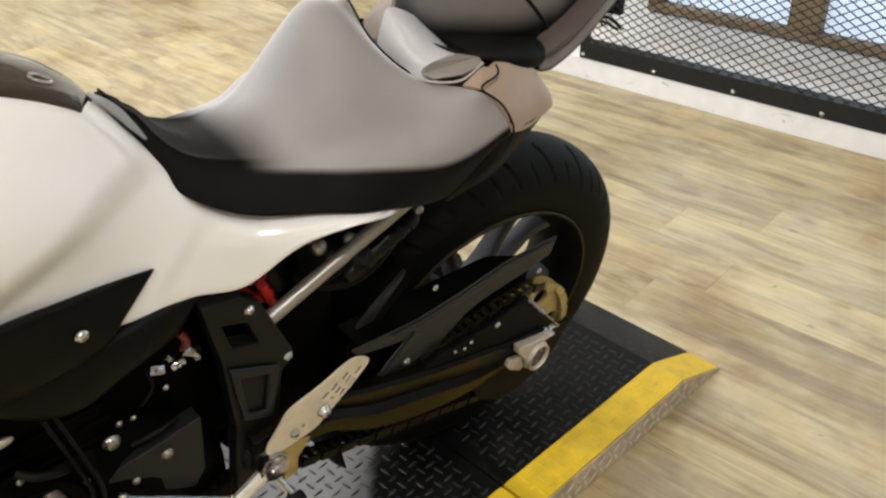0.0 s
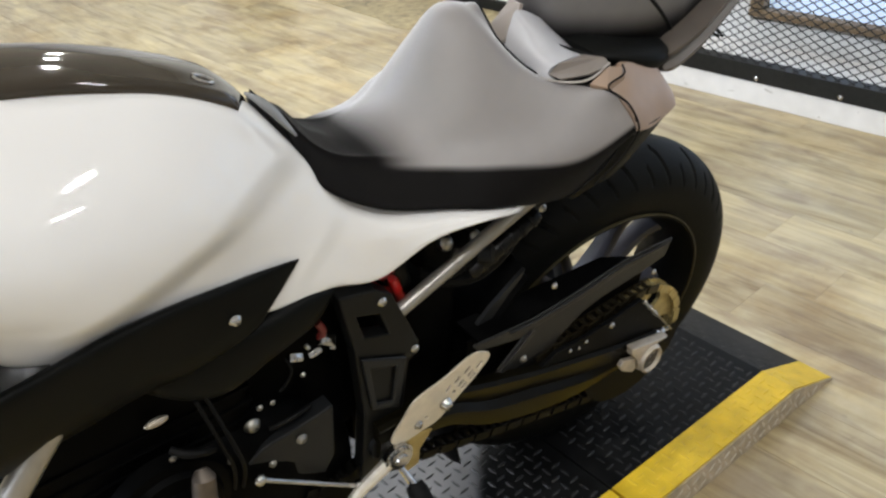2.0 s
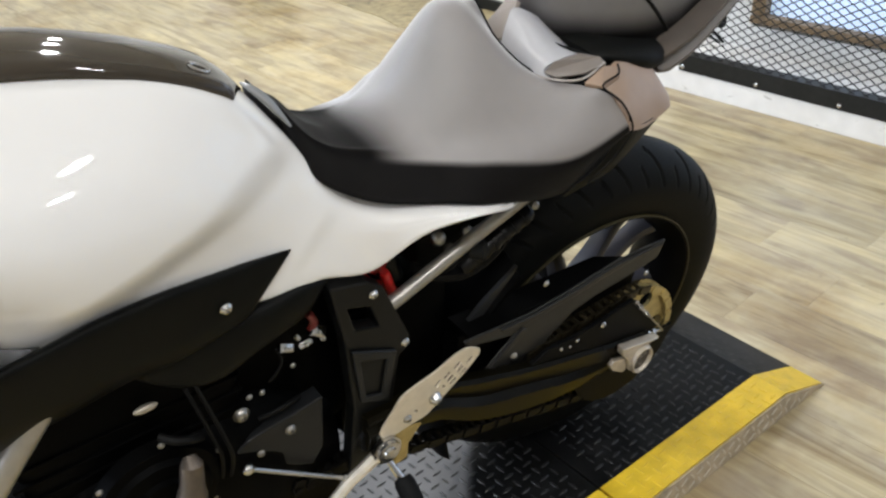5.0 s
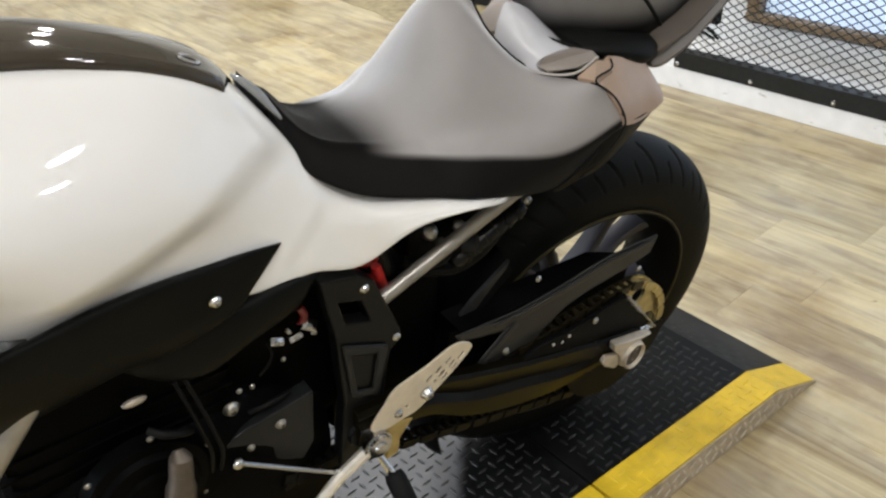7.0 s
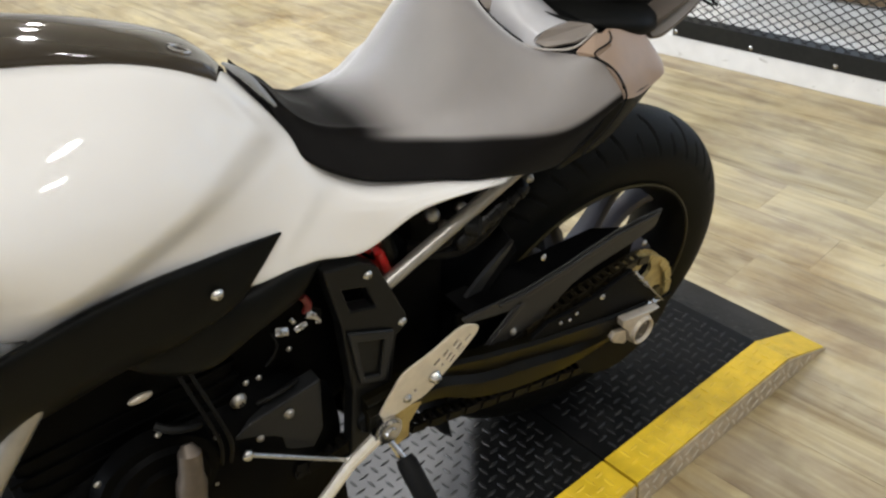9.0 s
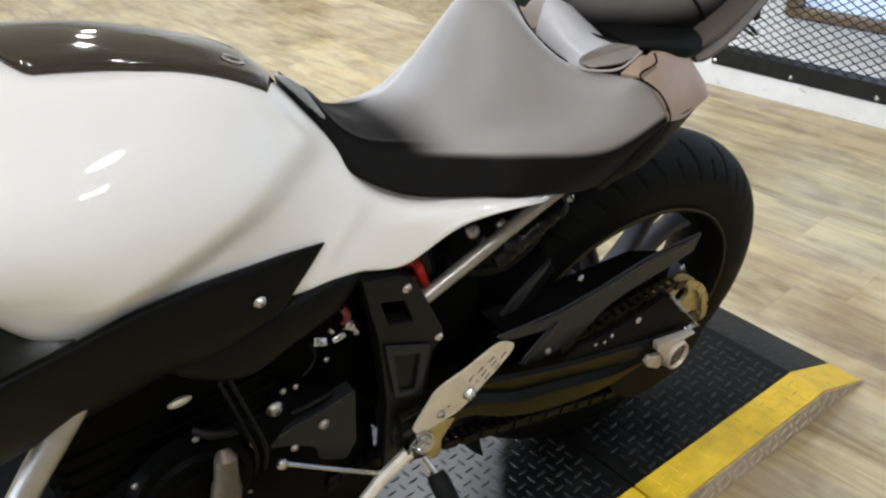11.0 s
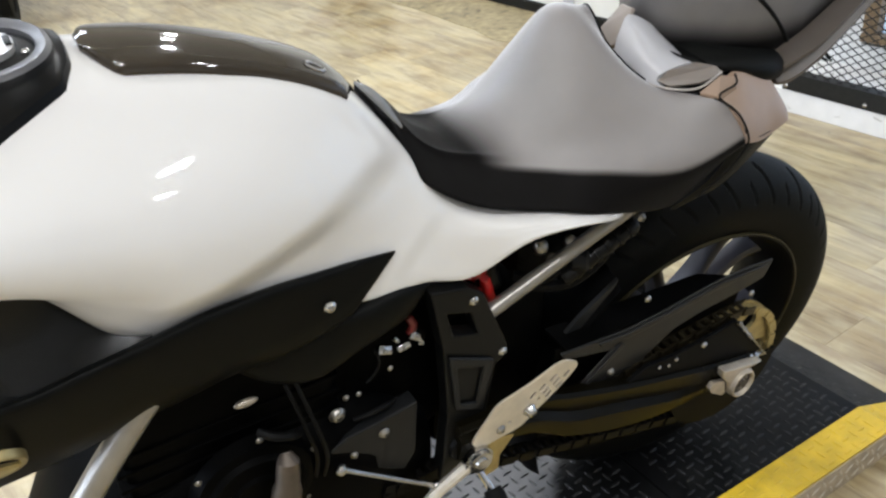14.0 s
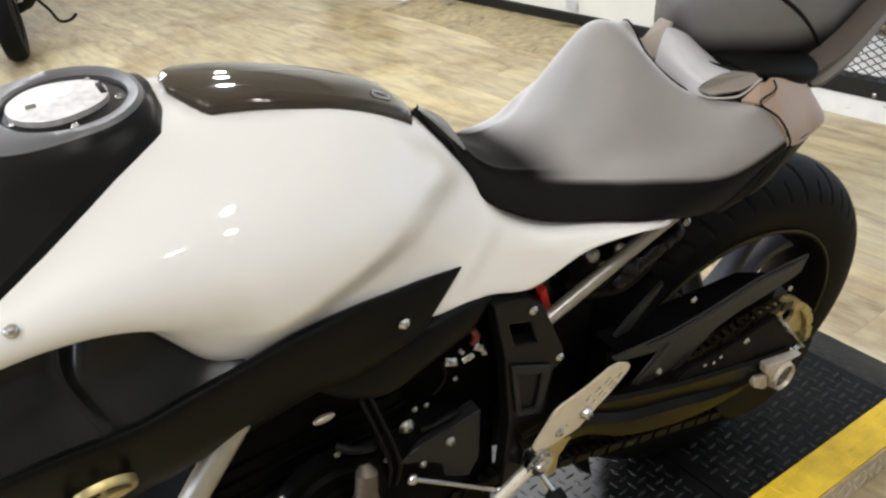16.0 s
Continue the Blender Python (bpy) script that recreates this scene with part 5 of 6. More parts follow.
for i in range(65):
    a = 2 * math.pi * i / 64
    c, s = math.cos(a), math.sin(a)
    front = max(0.0, -c)
    ro = 0.2
    for (ax, ay), (bx, by) in zip(OUT[:-1], OUT[1:]):
        den = c * (by - ay) - abs(s) * (bx - ax)
        if abs(den) > 1e-9:
            q = ((ax - CX) * (by - ay) - ay * (bx - ax)) / den
            w = ((ax - CX) * abs(s) - ay * c) / den
            if q > 0 and -0.001 <= w <= 1.001:
                ro = min(ro, q)
    rt = 0.06 + 0.006 * abs(s) + 0.03 * front ** 2
    xo, yo = CX + ro * c, ro * s
    zo = tank_at(max(xo, -0.99), yo) + 0.003
    ring = [(0.0495, CZ - 0.012), (0.0495, CZ + 0.006), (0.052, CZ + 0.008), (rt - 0.004, CZ + 0.009 - 0.004 * front), (rt, CZ + 0.006 - 0.004 * front)]
    row = [(CX + r * c, r * s, z) for r, z in ring]
    for k in range(1, 9):
        f = k / 8
        r = rt + (ro - rt) * f
        x, y = CX + r * c, r * s
        row.append((x, y, max(CZ + 0.004 + (zo - CZ - 0.004) * f ** 0.8, tank_at(max(x, -0.99), y) + 0.004)))
    rows.append(row + [(xo + 0.002 * c, yo + 0.002 * s, zo - 0.008)])
grid_mesh(bm, rows)
sur = part("filler_surround", bm, mat("console_plastic", (0.085, 0.085, 0.092), 0.34, spec=0.6, var=0.12, scale=50, bump=0.1, bscale=600), tank, "dark grey plastic filler surround", angle=40)
sur.data.materials.append(mat("black_console_flank", (0.003, 0.003, 0.003), 0.36, var=0.2, scale=30, spec=0.14))
for k, f in enumerate(sur.data.polygons):
    if k % 13 > 3:
        f.material_index = 1
bm = bmesh.new()
lathe(bm, [(0.0001, 0.0), (0.044, 0.0), (0.0485, -0.002), (0.049, -0.008)], 48)
cap = part("fuel_cap", bm, M_FRAME, tank, "round fuel cap", m=Matrix.Translation((CX, 0, CZ + 0.004)) @ Matrix.Rotation(radians(90), 4, "X"))
bm = bmesh.new()
pts = [(x, z) for x, z, _ in curve_pts([(0.032, 0.014, 0), (0.012, 0.03, 0), (-0.018, 0.033, 0), (-0.04, 0.014, 0), (-0.04, -0.014, 0), (-0.018, -0.033, 0), (0.012, -0.03, 0), (0.032, -0.014, 0)], 40, True)]
plate(bm, pts, 0.0, 0.005, [[(-0.028, -0.004), (-0.02, -0.004), (-0.02, 0.004), (-0.028, 0.004)]])
bmesh.ops.recalc_face_normals(bm, faces=bm.faces)
part("cap_lid", bm, mat("cast_cap_metal", (0.5, 0.49, 0.48), 0.42, 0.4, var=0.25, scale=120, bump=0.1, bscale=500), cap, "bright cast metal lid", m=Matrix.Translation((0, 0.0005, 0)), smooth=False)
for k in range(5):
    a = radians(72 * k + 20)
    bm = bmesh.new()
    bolt_mesh(bm, 0.0028)
    part("cap_screw", bm, M_STEEL, cap, m=Matrix.Translation((0.0425 * math.cos(a), 0.0005, 0.0425 * math.sin(a))) @ Matrix.Rotation(radians(180), 4, "X"))
bm = bmesh.new()
box(bm, 0.028, 0.033, 0.003, 0.007, -0.01, 0.01, Matrix.Identity(4), bevel=0.001)
part("hinge_slot", bm, M_BLACK, cap)

# side covers with the pointed rear end, and the gloss intake panels
SU = [(-0.536, 0.107, 0.739), (-0.575, 0.1145, 0.7465), (-0.616, 0.122, 0.753), (-0.667, 0.132, 0.763), (-0.727, 0.143, 0.769), (-0.78, 0.153, 0.77), (-0.827, 0.16, 0.77), (-0.875, 0.166, 0.768), (-0.93, 0.172, 0.776), (-0.99, 0.175, 0.78)]
SL = [(-0.536, 0.107, 0.7385), (-0.572, 0.118, 0.712), (-0.6, 0.122, 0.691), (-0.663, 0.122, 0.676), (-0.712, 0.122, 0.676), (-0.767, 0.125, 0.671), (-0.813, 0.128, 0.668), (-0.862, 0.13, 0.662), (-0.923, 0.13, 0.658), (-0.99, 0.13, 0.652)]
for s in (1, -1):
    ctrl = []
    for k, (u, l) in enumerate(zip(SU, SL)):
        b = 0.009 * min(1, k / 4)
        e = min(1, k / 2)
        q = [(p[0], -p[1], p[2]) for p in (u, l)]
        mid = [(u[j] + l[j]) / 2 for j in range(3)]
        low = [u[j] * 0.22 + l[j] * 0.78 for j in range(3)]
        ctrl.append([(q[0][0], -s * (u[1] - 0.008 * e), u[2] - 0.001 * e), (u[0], -s * (u[1] + 0.002 * e + (0.002 if k > 2 else 0)), u[2]), (mid[0], -s * (mid[1] + b), mid[2]), (low[0], -s * (low[1] + b * 0.9), low[2]), (l[0], -s * l[1], l[2]), (l[0], -s * (l[1] - 0.02 * e), l[2] - 0.004 * e)])
    bm = bmesh.new()
    grid_mesh(bm, surf(ctrl, 48, 28))
    cov = part("side_cover", bm, M_BLACK, bike, "matt black side cover with a pointed end", angle=50)
    sm = cov.modifiers.new("thickness", "SOLIDIFY")
    sm.thickness, sm.offset = 0.0016, 0
    ctrl = [[(-0.99, -s * 0.13, 0.862), (-0.995, -s * 0.141, 0.82), (-1.0, -s * 0.178, 0.77)],
            [(-0.93, -s * 0.118, 0.872), (-0.935, -s * 0.129, 0.82), (-0.94, -s * 0.173, 0.765)],
            [(-0.893, -s * 0.108, 0.872), (-0.913, -s * 0.124, 0.815), (-0.9, -s * 0.168, 0.76)],
            [(-0.87, -s * 0.13, 0.872), (-0.893, -s * 0.146, 0.812), (-0.868, -s * 0.165, 0.76)],
            [(-0.825, -s * 0.117, 0.82), (-0.828, -s * 0.136, 0.787), (-0.83, -s * 0.156, 0.763)],
            [(-0.772, -s * 0.12, 0.772), (-0.774, -s * 0.132, 0.766), (-0.776, -s * 0.146, 0.76)]]
    bm = bmesh.new()
    shell(bm, surf(ctrl, 30, 16), (0, s * 0.004, 0))
    part("intake_panel", bm, M_INTAKE, cov, "gloss black intake panel", angle=60)
    if s == 1:
        bm = bmesh.new()
        bolt_mesh(bm, 0.0052)
        part("bolt", bm, M_STEEL, cov, m=Matrix.Translation((-0.617, -0.1308, 0.721)))
        bm = bmesh.new()
        lathe(bm, [(0.021, -0.002), (0.022, -0.004), (0.026, -0.004), (0.027, -0.002), (0.027, 0.003)], 32)
        for k in range(3):
            a = radians(120 * k + 90)
            tube(bm, [(0, -0.002, 0), (0.022 * math.cos(a), -0.002, 0.022 * math.sin(a))], 0.0028, 6)
        part("round_emblem", bm, M_BRASS, cov, "round gold metal emblem", m=Matrix.Translation((-0.915, -0.17, 0.722)) @ Matrix.Rotation(radians(30), 4, "X"))

# knee cover under the side cover
bm = bmesh.new()
KN = [(-0.497, 0.688, 0.672, 0.108), (-0.525, 0.693, 0.652, 0.118), (-0.557, 0.693, 0.645, 0.123), (-0.585, 0.69, 0.637, 0.124), (-0.627, 0.689, 0.622, 0.124), (-0.66, 0.686, 0.626, 0.121), (-0.69, 0.684, 0.642, 0.115), (-0.724, 0.68, 0.676, 0.11)]
loft(bm, [[(x, -y + 0.03, zt), (x, -y + 0.006, zt), (x, -y, zt * 0.65 + zb * 0.35), (x, -y + 0.003, zb + 0.008), (x, -y + 0.012, zb), (x, -y + 0.03, zb + 0.004)] for x, zt, zb, y in KN], 30, 24)
part("knee_cover", bm, M_BLACK, bike, "black plastic frame cover", angle=60)

# rider seat: centre x z, inner z, mid z, edge x y z, low x y z; then the rows of the raised back
SEAT = [
    (-0.513, 0.866, 0.8658, 0.8655, -0.514, 0.004, 0.865, -0.516, 0.008, 0.86),
    (-0.499, 0.852, 0.8518, 0.8515, -0.503, 0.015, 0.85, -0.508, 0.026, 0.842),
    (-0.487, 0.842, 0.8415, 0.841, -0.492, 0.020, 0.838, -0.498, 0.032, 0.832),
    (-0.476, 0.828, 0.827, 0.826, -0.484, 0.036, 0.822, -0.493, 0.059, 0.798),
    (-0.463, 0.811, 0.810, 0.808, -0.469, 0.046, 0.803, -0.479, 0.079, 0.778),
    (-0.444, 0.796, 0.795, 0.793, -0.446, 0.053, 0.787, -0.449, 0.094, 0.758),
    (-0.412, 0.783, 0.7825, 0.780, -0.408, 0.058, 0.773, -0.418, 0.109, 0.748),
]
BACK = [
    [(-0.36, -0.107, 0.732), (-0.36, -0.127, 0.736), (-0.357, -0.1175, 0.746), (-0.349, -0.088, 0.763), (-0.3495, -0.077, 0.77), (-0.35, -0.067, 0.777), (-0.352, -0.048, 0.793), (-0.353, -0.019, 0.805), (-0.354, 0, 0.807)],
    [(-0.305, -0.123, 0.72), (-0.305, -0.143, 0.724), (-0.304, -0.139, 0.739), (-0.301, -0.123, 0.764), (-0.301, -0.109, 0.774), (-0.301, -0.094, 0.787), (-0.302, -0.068, 0.822), (-0.304, -0.027, 0.866), (-0.307, 0, 0.878)],
    [(-0.205, -0.13, 0.702), (-0.205, -0.147, 0.704), (-0.212, -0.158, 0.738), (-0.215, -0.157, 0.757), (-0.216, -0.146, 0.775), (-0.225, -0.122, 0.793), (-0.246, -0.08, 0.833), (-0.266, -0.034, 0.887), (-0.274, 0, 0.901)],
    [(-0.155, -0.145, 0.764), (-0.148, -0.16, 0.767), (-0.142, -0.17, 0.773), (-0.143, -0.17, 0.784), (-0.147, -0.158, 0.804), (-0.168, -0.138, 0.821), (-0.204, -0.08, 0.822), (-0.229, -0.034, 0.852), (-0.239, 0, 0.89)],
]
halves = []
for xc, zc, zi, zm, xe, ye, ze, xl, yl, zl in SEAT:
    h = [(xl, -yl + min(0.02, 0.4 * yl), zl - 0.004), (xl, -yl, zl), (xe * 0.25 + xl * 0.75, -ye * 0.3 - yl * 0.7 - 0.003, ze * 0.35 + zl * 0.65), (xe, -ye - 0.002, ze - 0.002)]
    h += [(xc + (xe - xc) * f, -ye * f, z) for f, z in ((0.9, ze + 0.003 + 0.55 * (zm - ze)), (0.78, ze + 0.88 * (zm - ze)), (0.56, zm), (0.22, zi), (0.0, zc))]
    halves.append(h)
rows = [h + [(p[0], -p[1], p[2] - (0.4 * max(0.0, -p[1] - 0.05) if h is BACK[3] else 0.0)) for p in h[-2::-1]] for h in halves + BACK]
gr = np.array(surf(rows, 80, 96))
ci, cj = np.arange(81)[:, None], np.arange(97)[None, :]
ramp = np.clip((ci - 34) / 8, 0, 1) * np.clip((79 - ci) / 3, 0, 1) * np.clip((cj - 18) / 8, 0, 1) * np.clip((78 - cj) / 8, 0, 1)
for _ in range(20):
    soft = gr.copy()
    soft[1:-1, 1:-1] = gr[1:-1, 1:-1] * 0.5 + (gr[:-2, 1:-1] + gr[2:, 1:-1] + gr[1:-1, :-2] + gr[1:-1, 2:]) * 0.125
    gr += (soft - gr) * ramp[:, :, None]
gr = [[tuple(p) for p in r] for r in gr]
last = gr[-1]
gr.append([(p[0] + 0.005, p[1] * 0.97, p[2] - 0.01) for p in last])
gr.append([(p[0] + 0.006, p[1] * 0.93, 0.75 + (p[2] - 0.75) * 0.4) for p in last])
bm = bmesh.new()
g = grid_mesh(bm, gr, closed=True)
bm.faces.new(g[0])
bm.faces.new(g[-1][::-1])
seat = part("rider_seat", bm, M_SEAT_TOP, bike, "grey-brown vinyl rider seat with black sides and a nose shaded in its colour", angle=50)
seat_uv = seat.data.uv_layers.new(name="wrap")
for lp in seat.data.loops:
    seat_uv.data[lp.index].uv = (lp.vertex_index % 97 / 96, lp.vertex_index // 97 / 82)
# highlight along the nose, built as a light grey strip
bm = bmesh.new()
strip = curve_pts([(-0.541, -0.046, 0.893), (-0.535, -0.058, 0.889), (-0.526, -0.066, 0.879), (-0.519, -0.074, 0.868), (-0.511, -0.081, 0.855)], 20)
loft(bm, [[(x - 0.003 * k, y - 0.0016 * k, z - 0.001 * k), (x - 0.0015 * k, y - 0.003 * k, z + 0.002 * k), (x + 0.003 * k, y + 0.0022 * k, z + 0.003 * k), (x + 0.003 * k, y + 0.004 * k, z - 0.001 * k)] for (x, y, z), k in zip(strip, [0.3 + 0.9 * math.sin(math.pi * q / 20) for q in range(21)])], 24, 12)
part("nose_highlight", bm, mat("nose_highlight_grey", (0.17, 0.175, 0.18), 0.2, var=0.1, scale=60, spec=0.8), seat, "glossy grey strip standing in for the highlight on the seat's nose", angle=60)
bm = bmesh.new()
tube(bm, [(p[0] + 0.001, p[1] * 1.004, p[2] + 0.0005) for p in last[19:54]], 0.0013, 8)
part("seat_piping", bm, M_RUBBER, seat, "black piped rear edge")
# pillion cowl, pillion seat and tail
def facets(bm, rings, inward):
    """Flat faceted pieces, each a ring of points given some thickness."""
    iv = Vector(inward)
    for ring in rings:
        a = [bm.verts.new(p) for p in ring]
        b = [bm.verts.new(Vector(p) + iv) for p in ring]
        bm.faces.new(a)
        bm.faces.new(b[::-1])
        for i in range(len(a)):
            k = (i + 1) % len(a)
            bm.faces.new((a[i], a[k], b[k], b[i]))


for s in (1, -1):
    top = [(-0.198, -0.027, 0.881), (-0.184, -0.048, 0.862), (-0.165, -0.068, 0.844), (-0.152, -0.088, 0.838)]
    mid = [(-0.214, -0.031, 0.867), (-0.207, -0.049, 0.856), (-0.2, -0.068, 0.846), (-0.19, -0.088, 0.838)]
    low = [(-0.222, -0.034, 0.846), (-0.215, -0.052, 0.833), (-0.209, -0.068, 0.828), (-0.202, -0.085, 0.829)]
    foot = [(-0.2232, -0.034, 0.8435), (-0.2165, -0.053, 0.829), (-0.2075, -0.076, 0.8225), (-0.1995, -0.096, 0.8225)]
    down = 0.0 if s == 1 else 0.06
    rows = [[(x + 0.05, s * y * 0.9, z - 0.03 - down) for x, y, z in top]] + [[(x, s * y, z - down) for x, y, z in r] for r in (top, mid, low, foot)]
    bm = bmesh.new()
    shell(bm, surf(rows, 18, 14), (0.005, 0, -0.002))
    cowl = part("pillion_cowl", bm, M_GREY, bike, "smooth light grey plastic cowl", angle=50)
    bm = bmesh.new()
    facets(bm, [[(x, s * y, z) for x, y, z in r] for r in (
        [(-0.152, -0.088, 0.839 - down), (-0.14, -0.108, 0.84 - down), (-0.149, -0.125, 0.84 - down), (-0.173, -0.1185, 0.8325 - down), (-0.197, -0.099, 0.8255 - down), (-0.2025, -0.0865, 0.828 - down), (-0.19, -0.089, 0.838 - down)],)], (0.004, 0, -0.003))
    soft_edges(part("cowl_corner", bm, mat("taupe_cowl_plastic", (0.2, 0.175, 0.155), 0.45, var=0.08, scale=40), cowl, "taupe plastic corner facet", smooth=False), 0.001)
    bm = bmesh.new()
    tube(bm, curve_pts([(-0.2235, s * -0.034, 0.844 - down), (-0.217, s * -0.052, 0.829 - down), (-0.208, s * -0.076, 0.8225 - down), (-0.196, s * -0.104, 0.824 - down), (-0.176, s * -0.123, 0.829 - down), (-0.15, s * -0.1265, 0.843 - down)], 30), 0.0013, 8)
    part("cowl_rim", bm, mat("cowl_edge", (0.36, 0.33, 0.31), 0.4, var=0.06, scale=40), cowl)
    # black sheet in place of the shade in the rim's recess
    bm = bmesh.new()
    facets(bm, [[(x, s * y, z - down) for x, y, z in ((-0.216, -0.034, 0.834), (-0.204, -0.075, 0.82), (-0.19, -0.104, 0.82), (-0.172, -0.123, 0.823), (-0.145, -0.128, 0.832), (-0.14, -0.1, 0.838), (-0.18, -0.05, 0.85))]], (0.004, 0, -0.004))
    part("cowl_recess_shade", bm, M_SEAT_SIDE, cowl, "black sheet for the shaded recess behind the cowl's rim", smooth=False)
    bm = bmesh.new()
    facets(bm, [[(x, s * y, z - down) for x, y, z in [(-0.181, -0.128, 0.827), (-0.153, -0.128, 0.841), (-0.135, -0.132, 0.837), (-0.139, -0.139, 0.83), (-0.166, -0.143, 0.825)]]], (0.003, 0, -0.006))
    soft_edges(part("tail_wedge", bm, M_TAIL, bike, "tan satin plastic wedge", smooth=False), 0.0015)
    if s == 1:
        bm = bmesh.new()
        tube(bm, curve_pts([(-0.136, s * -0.132, 0.8395), (-0.14, s * -0.14, 0.832), (-0.167, s * -0.144, 0.826), (-0.15, s * -0.16, 0.8085), (-0.1415, s * -0.1725, 0.786), (-0.142, s * -0.1725, 0.77), (-0.155, s * -0.168, 0.745), (-0.185, s * -0.16, 0.715)], 40), 0.0011, 6)
        part("tail_joint", bm, M_RUBBER, bike, "dark joint line")
bm = bmesh.new()
near = [(-0.19, -0.02, 0.884), (-0.204, -0.03, 0.878), (-0.222, -0.033, 0.852), (-0.226, -0.018, 0.849)]
ring = near + [(-0.215, 0.0, 0.86)] + [(x, -y, z - 0.05) for x, y, z in near[::-1]] + [(-0.188, 0.0, 0.882)]
facets(bm, [[ring[9], ring[0], ring[1], ring[2], ring[3], ring[4]], [ring[4], ring[5], ring[6], ring[7], ring[8], ring[9]]], (0.006, 0, -0.003))
soft_edges(part("cowl_bridge", bm, mat("taupe_plastic", (0.24, 0.205, 0.18), 0.45, var=0.08, scale=40), bike, "taupe plastic bridge piece", smooth=False), 0.0015)
bm = bmesh.new()
loft(bm, [[(x, -w, zb), (x, -w, zt), (x, 0.01, zt), (x, 0.01, zb)] for x, w, zt, zb in ((-0.145, 0.09, 0.842, 0.832), (-0.125, 0.106, 0.846, 0.826), (-0.075, 0.114, 0.838, 0.806), (-0.04, 0.106, 0.832, 0.802))], 12, 24)
part("pillion_base", bm, M_SEAT_SIDE, bike, "black moulded pillion seat base", angle=50)

# pillion seat: x, top z, half width, side bottom z, keel z
PILL = [(-0.17, 0.9, 0.008, 0.872, 0.87), (-0.161, 0.915, 0.028, 0.856, 0.851), (-0.148, 0.93, 0.047, 0.841, 0.833), (-0.13, 0.942, 0.064, 0.831, 0.819), (-0.1, 0.96, 0.085, 0.821, 0.806), (-0.06, 0.978, 0.098, 0.814, 0.802), (-0.02, 0.993, 0.1, 0.82, 0.808), (0.03, 1.0, 0.096, 0.834, 0.822), (0.07, 1.003, 0.092, 0.852, 0.837), (0.13, 1.005, 0.088, 0.875, 0.85), (0.2, 1.0, 0.07, 0.93, 0.92)]


def pill_ring(x, zt, w, zb, zk):
    zm = zb + (zt - zb) * 0.42
    h = [(x, 0, zk), (x, -w * 0.55, zk + (zb - zk) * 0.35), (x, -w * 0.93, zb), (x, -w, zm), (x, -w * 0.8, zt - (zt - zb) * 0.18), (x, -w * 0.4, zt - 0.002), (x, 0, zt)]
    return h + [(x, -y, z) for _, y, z in h[-2:0:-1]]


bm = bmesh.new()
loft(bm, [pill_ring(*q) for q in PILL], 48, 48)
pil = part("pillion_seat", bm, M_PILLION, bike, "charcoal vinyl pillion seat with dark seams", angle=60)


def pill_pt(x, z):
    """The near point on the pillion seat's skin at x and height z."""
    q = [np.interp(x, [p[0] for p in PILL], [p[j] for p in PILL]) for j in (1, 2, 3, 4)]
    v = min((p for p in curve_pts(pill_ring(x, *q), 96, True) if p[1] < 0), key=lambda p: abs(p[2] - z))
    return (v[0], v[1] - 0.0005, v[2])


for pts in (((-0.12, 0.94), (-0.105, 0.922), (-0.068, 0.89), (-0.03, 0.85), (-0.005, 0.824)), ((-0.005, 0.828), (0.03, 0.838), (0.07, 0.855), (0.11, 0.873), (0.15, 0.9))):
    bm = bmesh.new()
    tube(bm, curve_pts([pill_pt(*q) for q in pts], 24), 0.0026, 6)
    part("seam", bm, M_RUBBER, pil, "dark piped seam")
bm = bmesh.new()
ctrl = []
for k in range(6):
    f = k / 5
    ctrl.append([(-0.185 + 0.025 * abs(v) + (0.135 - 0.02 * abs(v)) * f, v * (0.133 - 0.004 * k), 0.822 + 0.006 * abs(v) - 0.016 * f - 0.06 * max(0.0, v)) for v in (-1, -0.66, -0.33, 0, 0.33, 0.66, 1)])
shell(bm, surf(ctrl, 12, 18), (0, 0, -0.006))
part("tail_deck", bm, M_SEAT_SIDE, bike, "black tail deck", angle=50)
bm = bmesh.new()
loft(bm, [[(x, -w, zb), (x, -w * 1.05, (zb + zt) / 2), (x, -w, zt), (x, w, zt), (x, w * 1.05, (zb + zt) / 2), (x, w, zb)] for x, w, zt, zb in ((-0.045, 0.104, 0.822, 0.796), (-0.03, 0.109, 0.832, 0.798), (0.01, 0.109, 0.846, 0.814), (0.06, 0.104, 0.87, 0.84), (0.11, 0.096, 0.89, 0.866), (0.2, 0.08, 0.93, 0.915))], 24, 24)
part("tail_cover", bm, mat("dark_tail_plastic", (0.075, 0.062, 0.053), 0.4, var=0.1, scale=40), bike, "satin dark tail cover", angle=50)
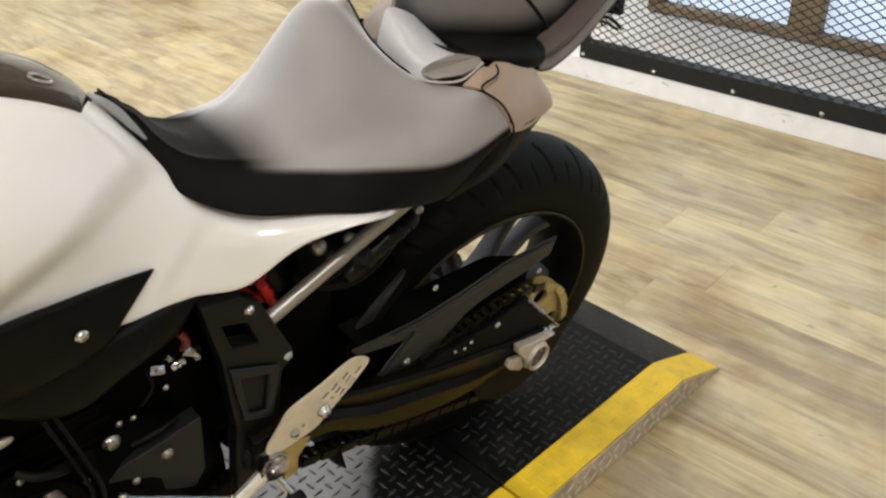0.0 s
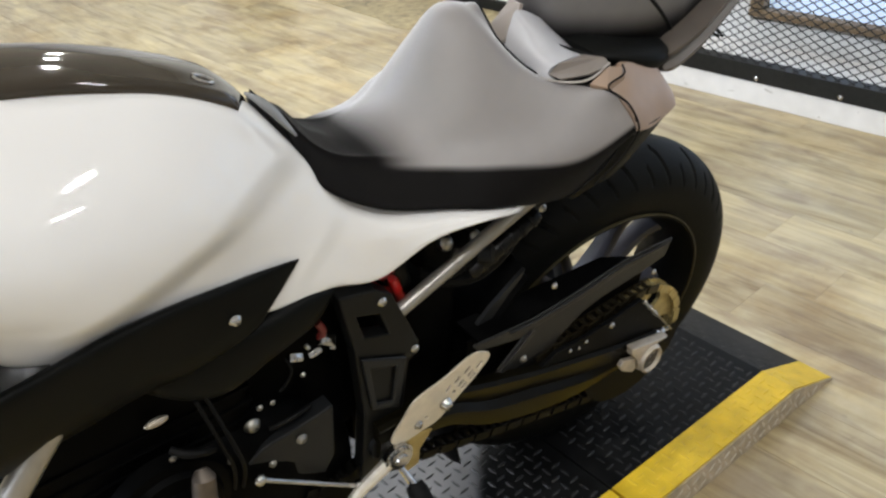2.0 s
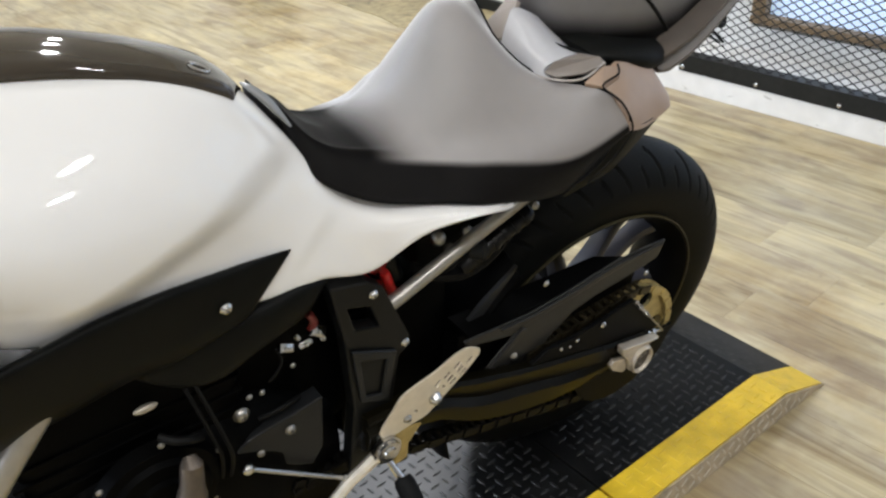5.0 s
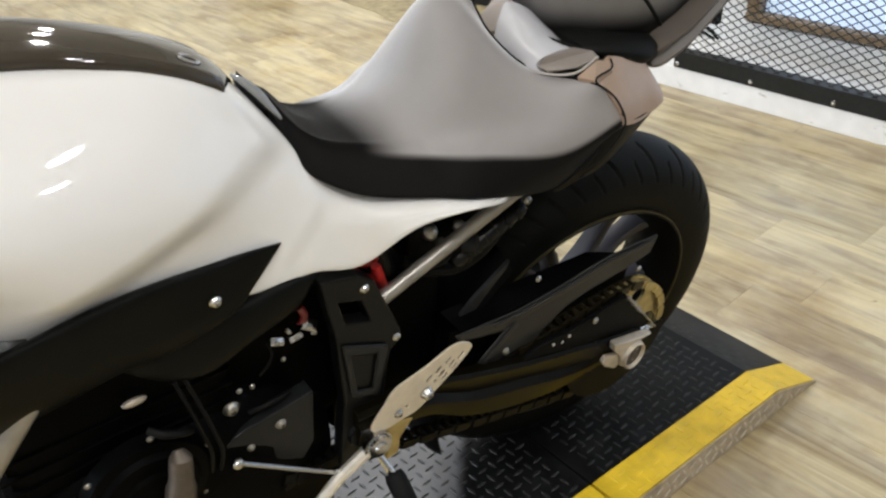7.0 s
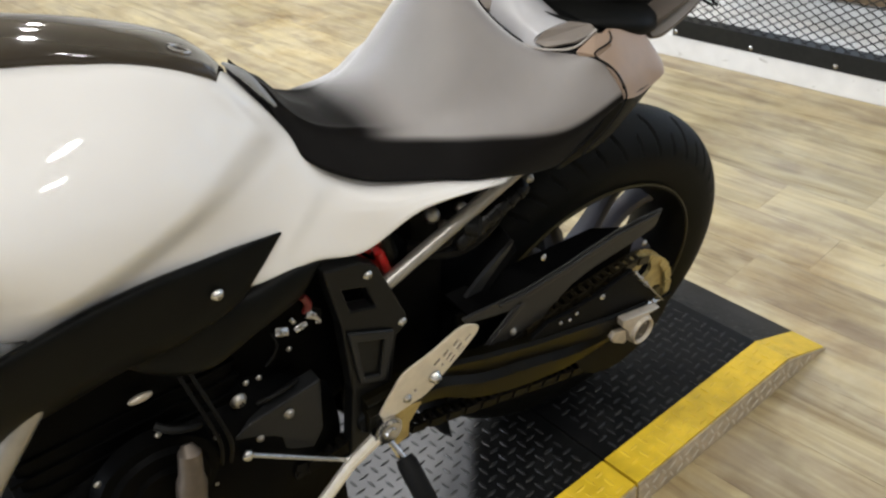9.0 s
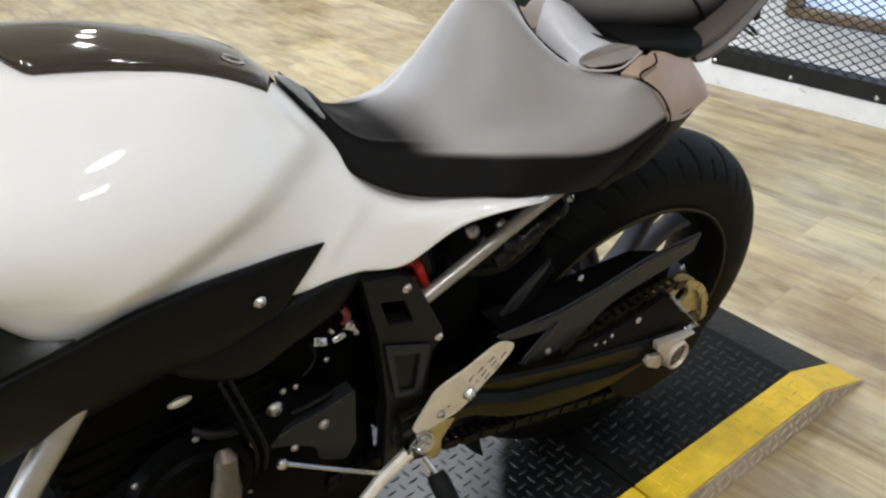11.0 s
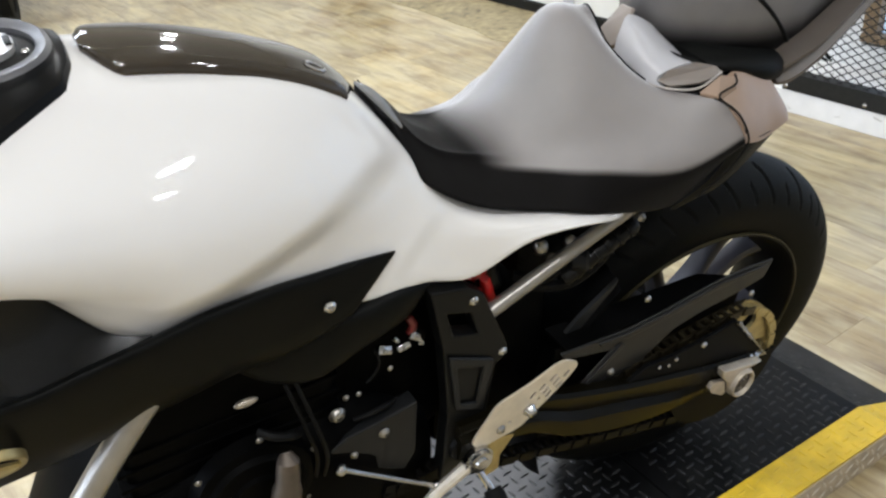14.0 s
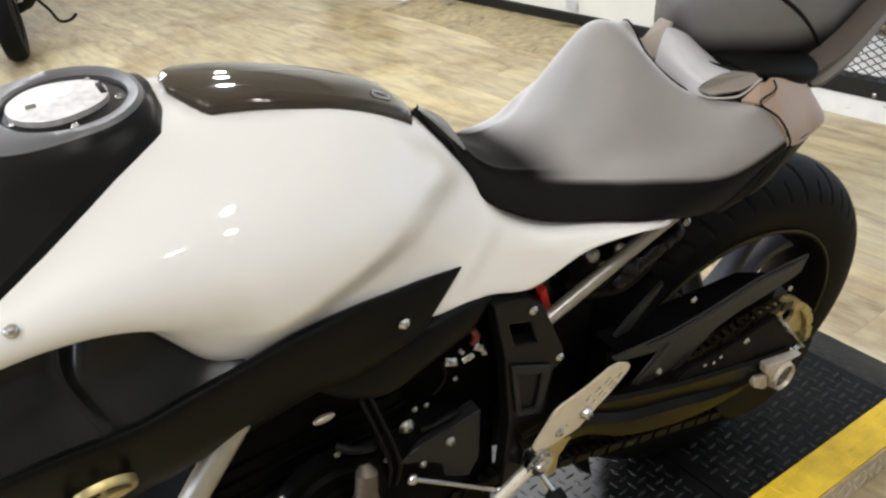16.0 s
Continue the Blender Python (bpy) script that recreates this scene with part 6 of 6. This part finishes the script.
for s in (1, -1):
    ctrl = [[(-0.161, -s * 0.14, 0.821), (-0.15, -s * 0.165, 0.8), (-0.142, -s * 0.172, 0.776)],
            [(-0.131, -s * 0.127, 0.8345), (-0.125, -s * 0.158, 0.8), (-0.118, -s * 0.169, 0.77)],
            [(-0.1, -s * 0.124, 0.828), (-0.09, -s * 0.15, 0.794), (-0.088, -s * 0.16, 0.766)],
            [(-0.068, -s * 0.122, 0.817), (-0.05, -s * 0.142, 0.782), (-0.05, -s * 0.15, 0.77)],
            [(-0.06, -s * 0.108, 0.813), (-0.04, -s * 0.12, 0.782), (-0.044, -s * 0.13, 0.765)]]
    if s == -1:
        ctrl = [[(x, y, z - 0.05) for x, y, z in r] for r in ctrl]
    bm = bmesh.new()
    shell(bm, surf(ctrl, 24, 16), (0.0, s * 0.006, 0))
    part("tail_panel", bm, M_TAIL, bike, "satin dark tail side panel", angle=40)
    ctrl = [[(-0.212, -s * 0.148, 0.7), (-0.2, -s * 0.145, 0.694), (-0.188, -s * 0.132, 0.688)],
            [(-0.174, -s * 0.163, 0.738), (-0.155, -s * 0.161, 0.725), (-0.135, -s * 0.148, 0.708)],
            [(-0.15, -s * 0.168, 0.782), (-0.115, -s * 0.167, 0.774), (-0.058, -s * 0.149, 0.766)]]
    bm = bmesh.new()
    shell(bm, surf(ctrl, 18, 12), (0.0, s * 0.006, 0.002))
    part("under_tail", bm, M_SEAT_SIDE, bike, angle=50)

# ---- second motorcycle far behind ----
moto = thing("parked_motorcycle", "dark motorcycle with blue paint parked far behind", "motorcycle", Matrix.Translation((-0.30, 4.42, 0)) @ Matrix.Rotation(radians(78), 4, "Z"))
bm = bmesh.new()
lathe(bm, [(0.21, -0.045), (0.25, -0.058), (0.285, -0.05), (0.3, -0.025), (0.304, 0), (0.3, 0.025), (0.285, 0.05), (0.25, 0.058), (0.21, 0.045), (0.21, -0.045)], 48, (0, 0, 0.304))
part("tyre", bm, M_TYRE, moto)
bm = bmesh.new()
lathe(bm, [(0.212, -0.04), (0.2, -0.035), (0.195, 0), (0.2, 0.035), (0.212, 0.04), (0.05, 0.03), (0.05, -0.03), (0.212, -0.04)], 36, (0, 0, 0.304))
part("rim", bm, M_RIM, moto)
for s in (-1, 1):
    bm = bmesh.new()
    tube(bm, [(0, s * 0.085, 0.3), (0.16, s * 0.085, 0.75)], 0.022, 14)
    part("fork_leg", bm, M_STEEL, moto)
bm = bmesh.new()
ctrl = [[(0.325 * math.cos(a), y, 0.304 + 0.325 * math.sin(a) - 4 * y * y) for y in (-0.07, -0.035, 0, 0.035, 0.07)] for a in [radians(q) for q in (20, 50, 80, 110, 140)]]
shell(bm, surf(ctrl, 16, 12), (0, 0, -0.004))
part("front_fender", bm, M_BLUE, moto, "blue front fender")
bm = bmesh.new()
loft(bm, [[(x, -w, z0), (x, -w, z1), (x, w, z1), (x, w, z0)] for x, w, z0, z1 in ((0.4, 0.1, 0.25, 0.6), (0.65, 0.16, 0.2, 0.85), (1.0, 0.15, 0.25, 0.85), (1.3, 0.1, 0.4, 0.8))], 16, 20)
part("engine_and_body", bm, M_ENG, moto)
bm = bmesh.new()
tube(bm, curve_pts([(0.45, -0.13, 0.25), (0.36, -0.2, 0.17), (0.32, -0.24, 0.1), (0.29, -0.3, 0.1), (0.27, -0.34, 0.13)], 20), 0.009, 8)
part("shift_lever", bm, M_BLACK, moto)

# ---- floor boards, nearest stretch of the shop ----
WIDTH, LENGTH = 0.166, 1.22
rng = random.Random(4)
bm = bmesh.new()
box(bm, -WIDTH / 2 + 0.0002, WIDTH / 2 - 0.0002, -LENGTH / 2 + 0.0002, LENGTH / 2 - 0.0002, -0.006, 0.0, bevel=0.0006)
me = bpy.data.meshes.new("plank")
bm.to_mesh(me)
bm.free()
me.materials.append(M_PLANK)
FM = Matrix.Rotation(radians(2.6), 4, "Z")
near, far = [], []
for i in range(-40, 28):
    shift = rng.uniform(0, LENGTH)
    for j in range(-6, 7):
        c = FM @ Vector((0.686 + i * WIDTH, j * LENGTH + shift, 0))
        if not (-5.5 < c.x < 4.0 and -4.9 < c.y < 6.9):
            continue
        close = -1.6 < c.x < 2.1 and -1.9 < c.y < 5.6
        (near if close and len(near) < 300 else far).append(c)
for c in near:
    o = new("plank", me)
    o.parent = floor
    o.matrix_basis = Matrix.Translation(c) @ FM
verts, quads = [], []
for c in far:
    k = len(verts)
    for z in (-0.006, 0.0):
        for a, b in ((-1, -1), (1, -1), (1, 1), (-1, 1)):
            verts.append(c + FM @ Vector((a * (WIDTH / 2 - 0.0004), b * (LENGTH / 2 - 0.0004), z)))
    quads += [(k + 4, k + 5, k + 6, k + 7), (k, k + 1, k + 5, k + 4), (k + 1, k + 2, k + 6, k + 5), (k + 2, k + 3, k + 7, k + 6), (k + 3, k, k + 4, k + 7)]
fm = bpy.data.meshes.new("plank_field")
fm.from_pydata(verts, [], quads)
fm.materials.append(M_PLANK_FAR)
field = new("plank_field", fm)
field.parent = floor
tagged(field, "oak-look vinyl planks of the rest of the floor", kind="stuff")
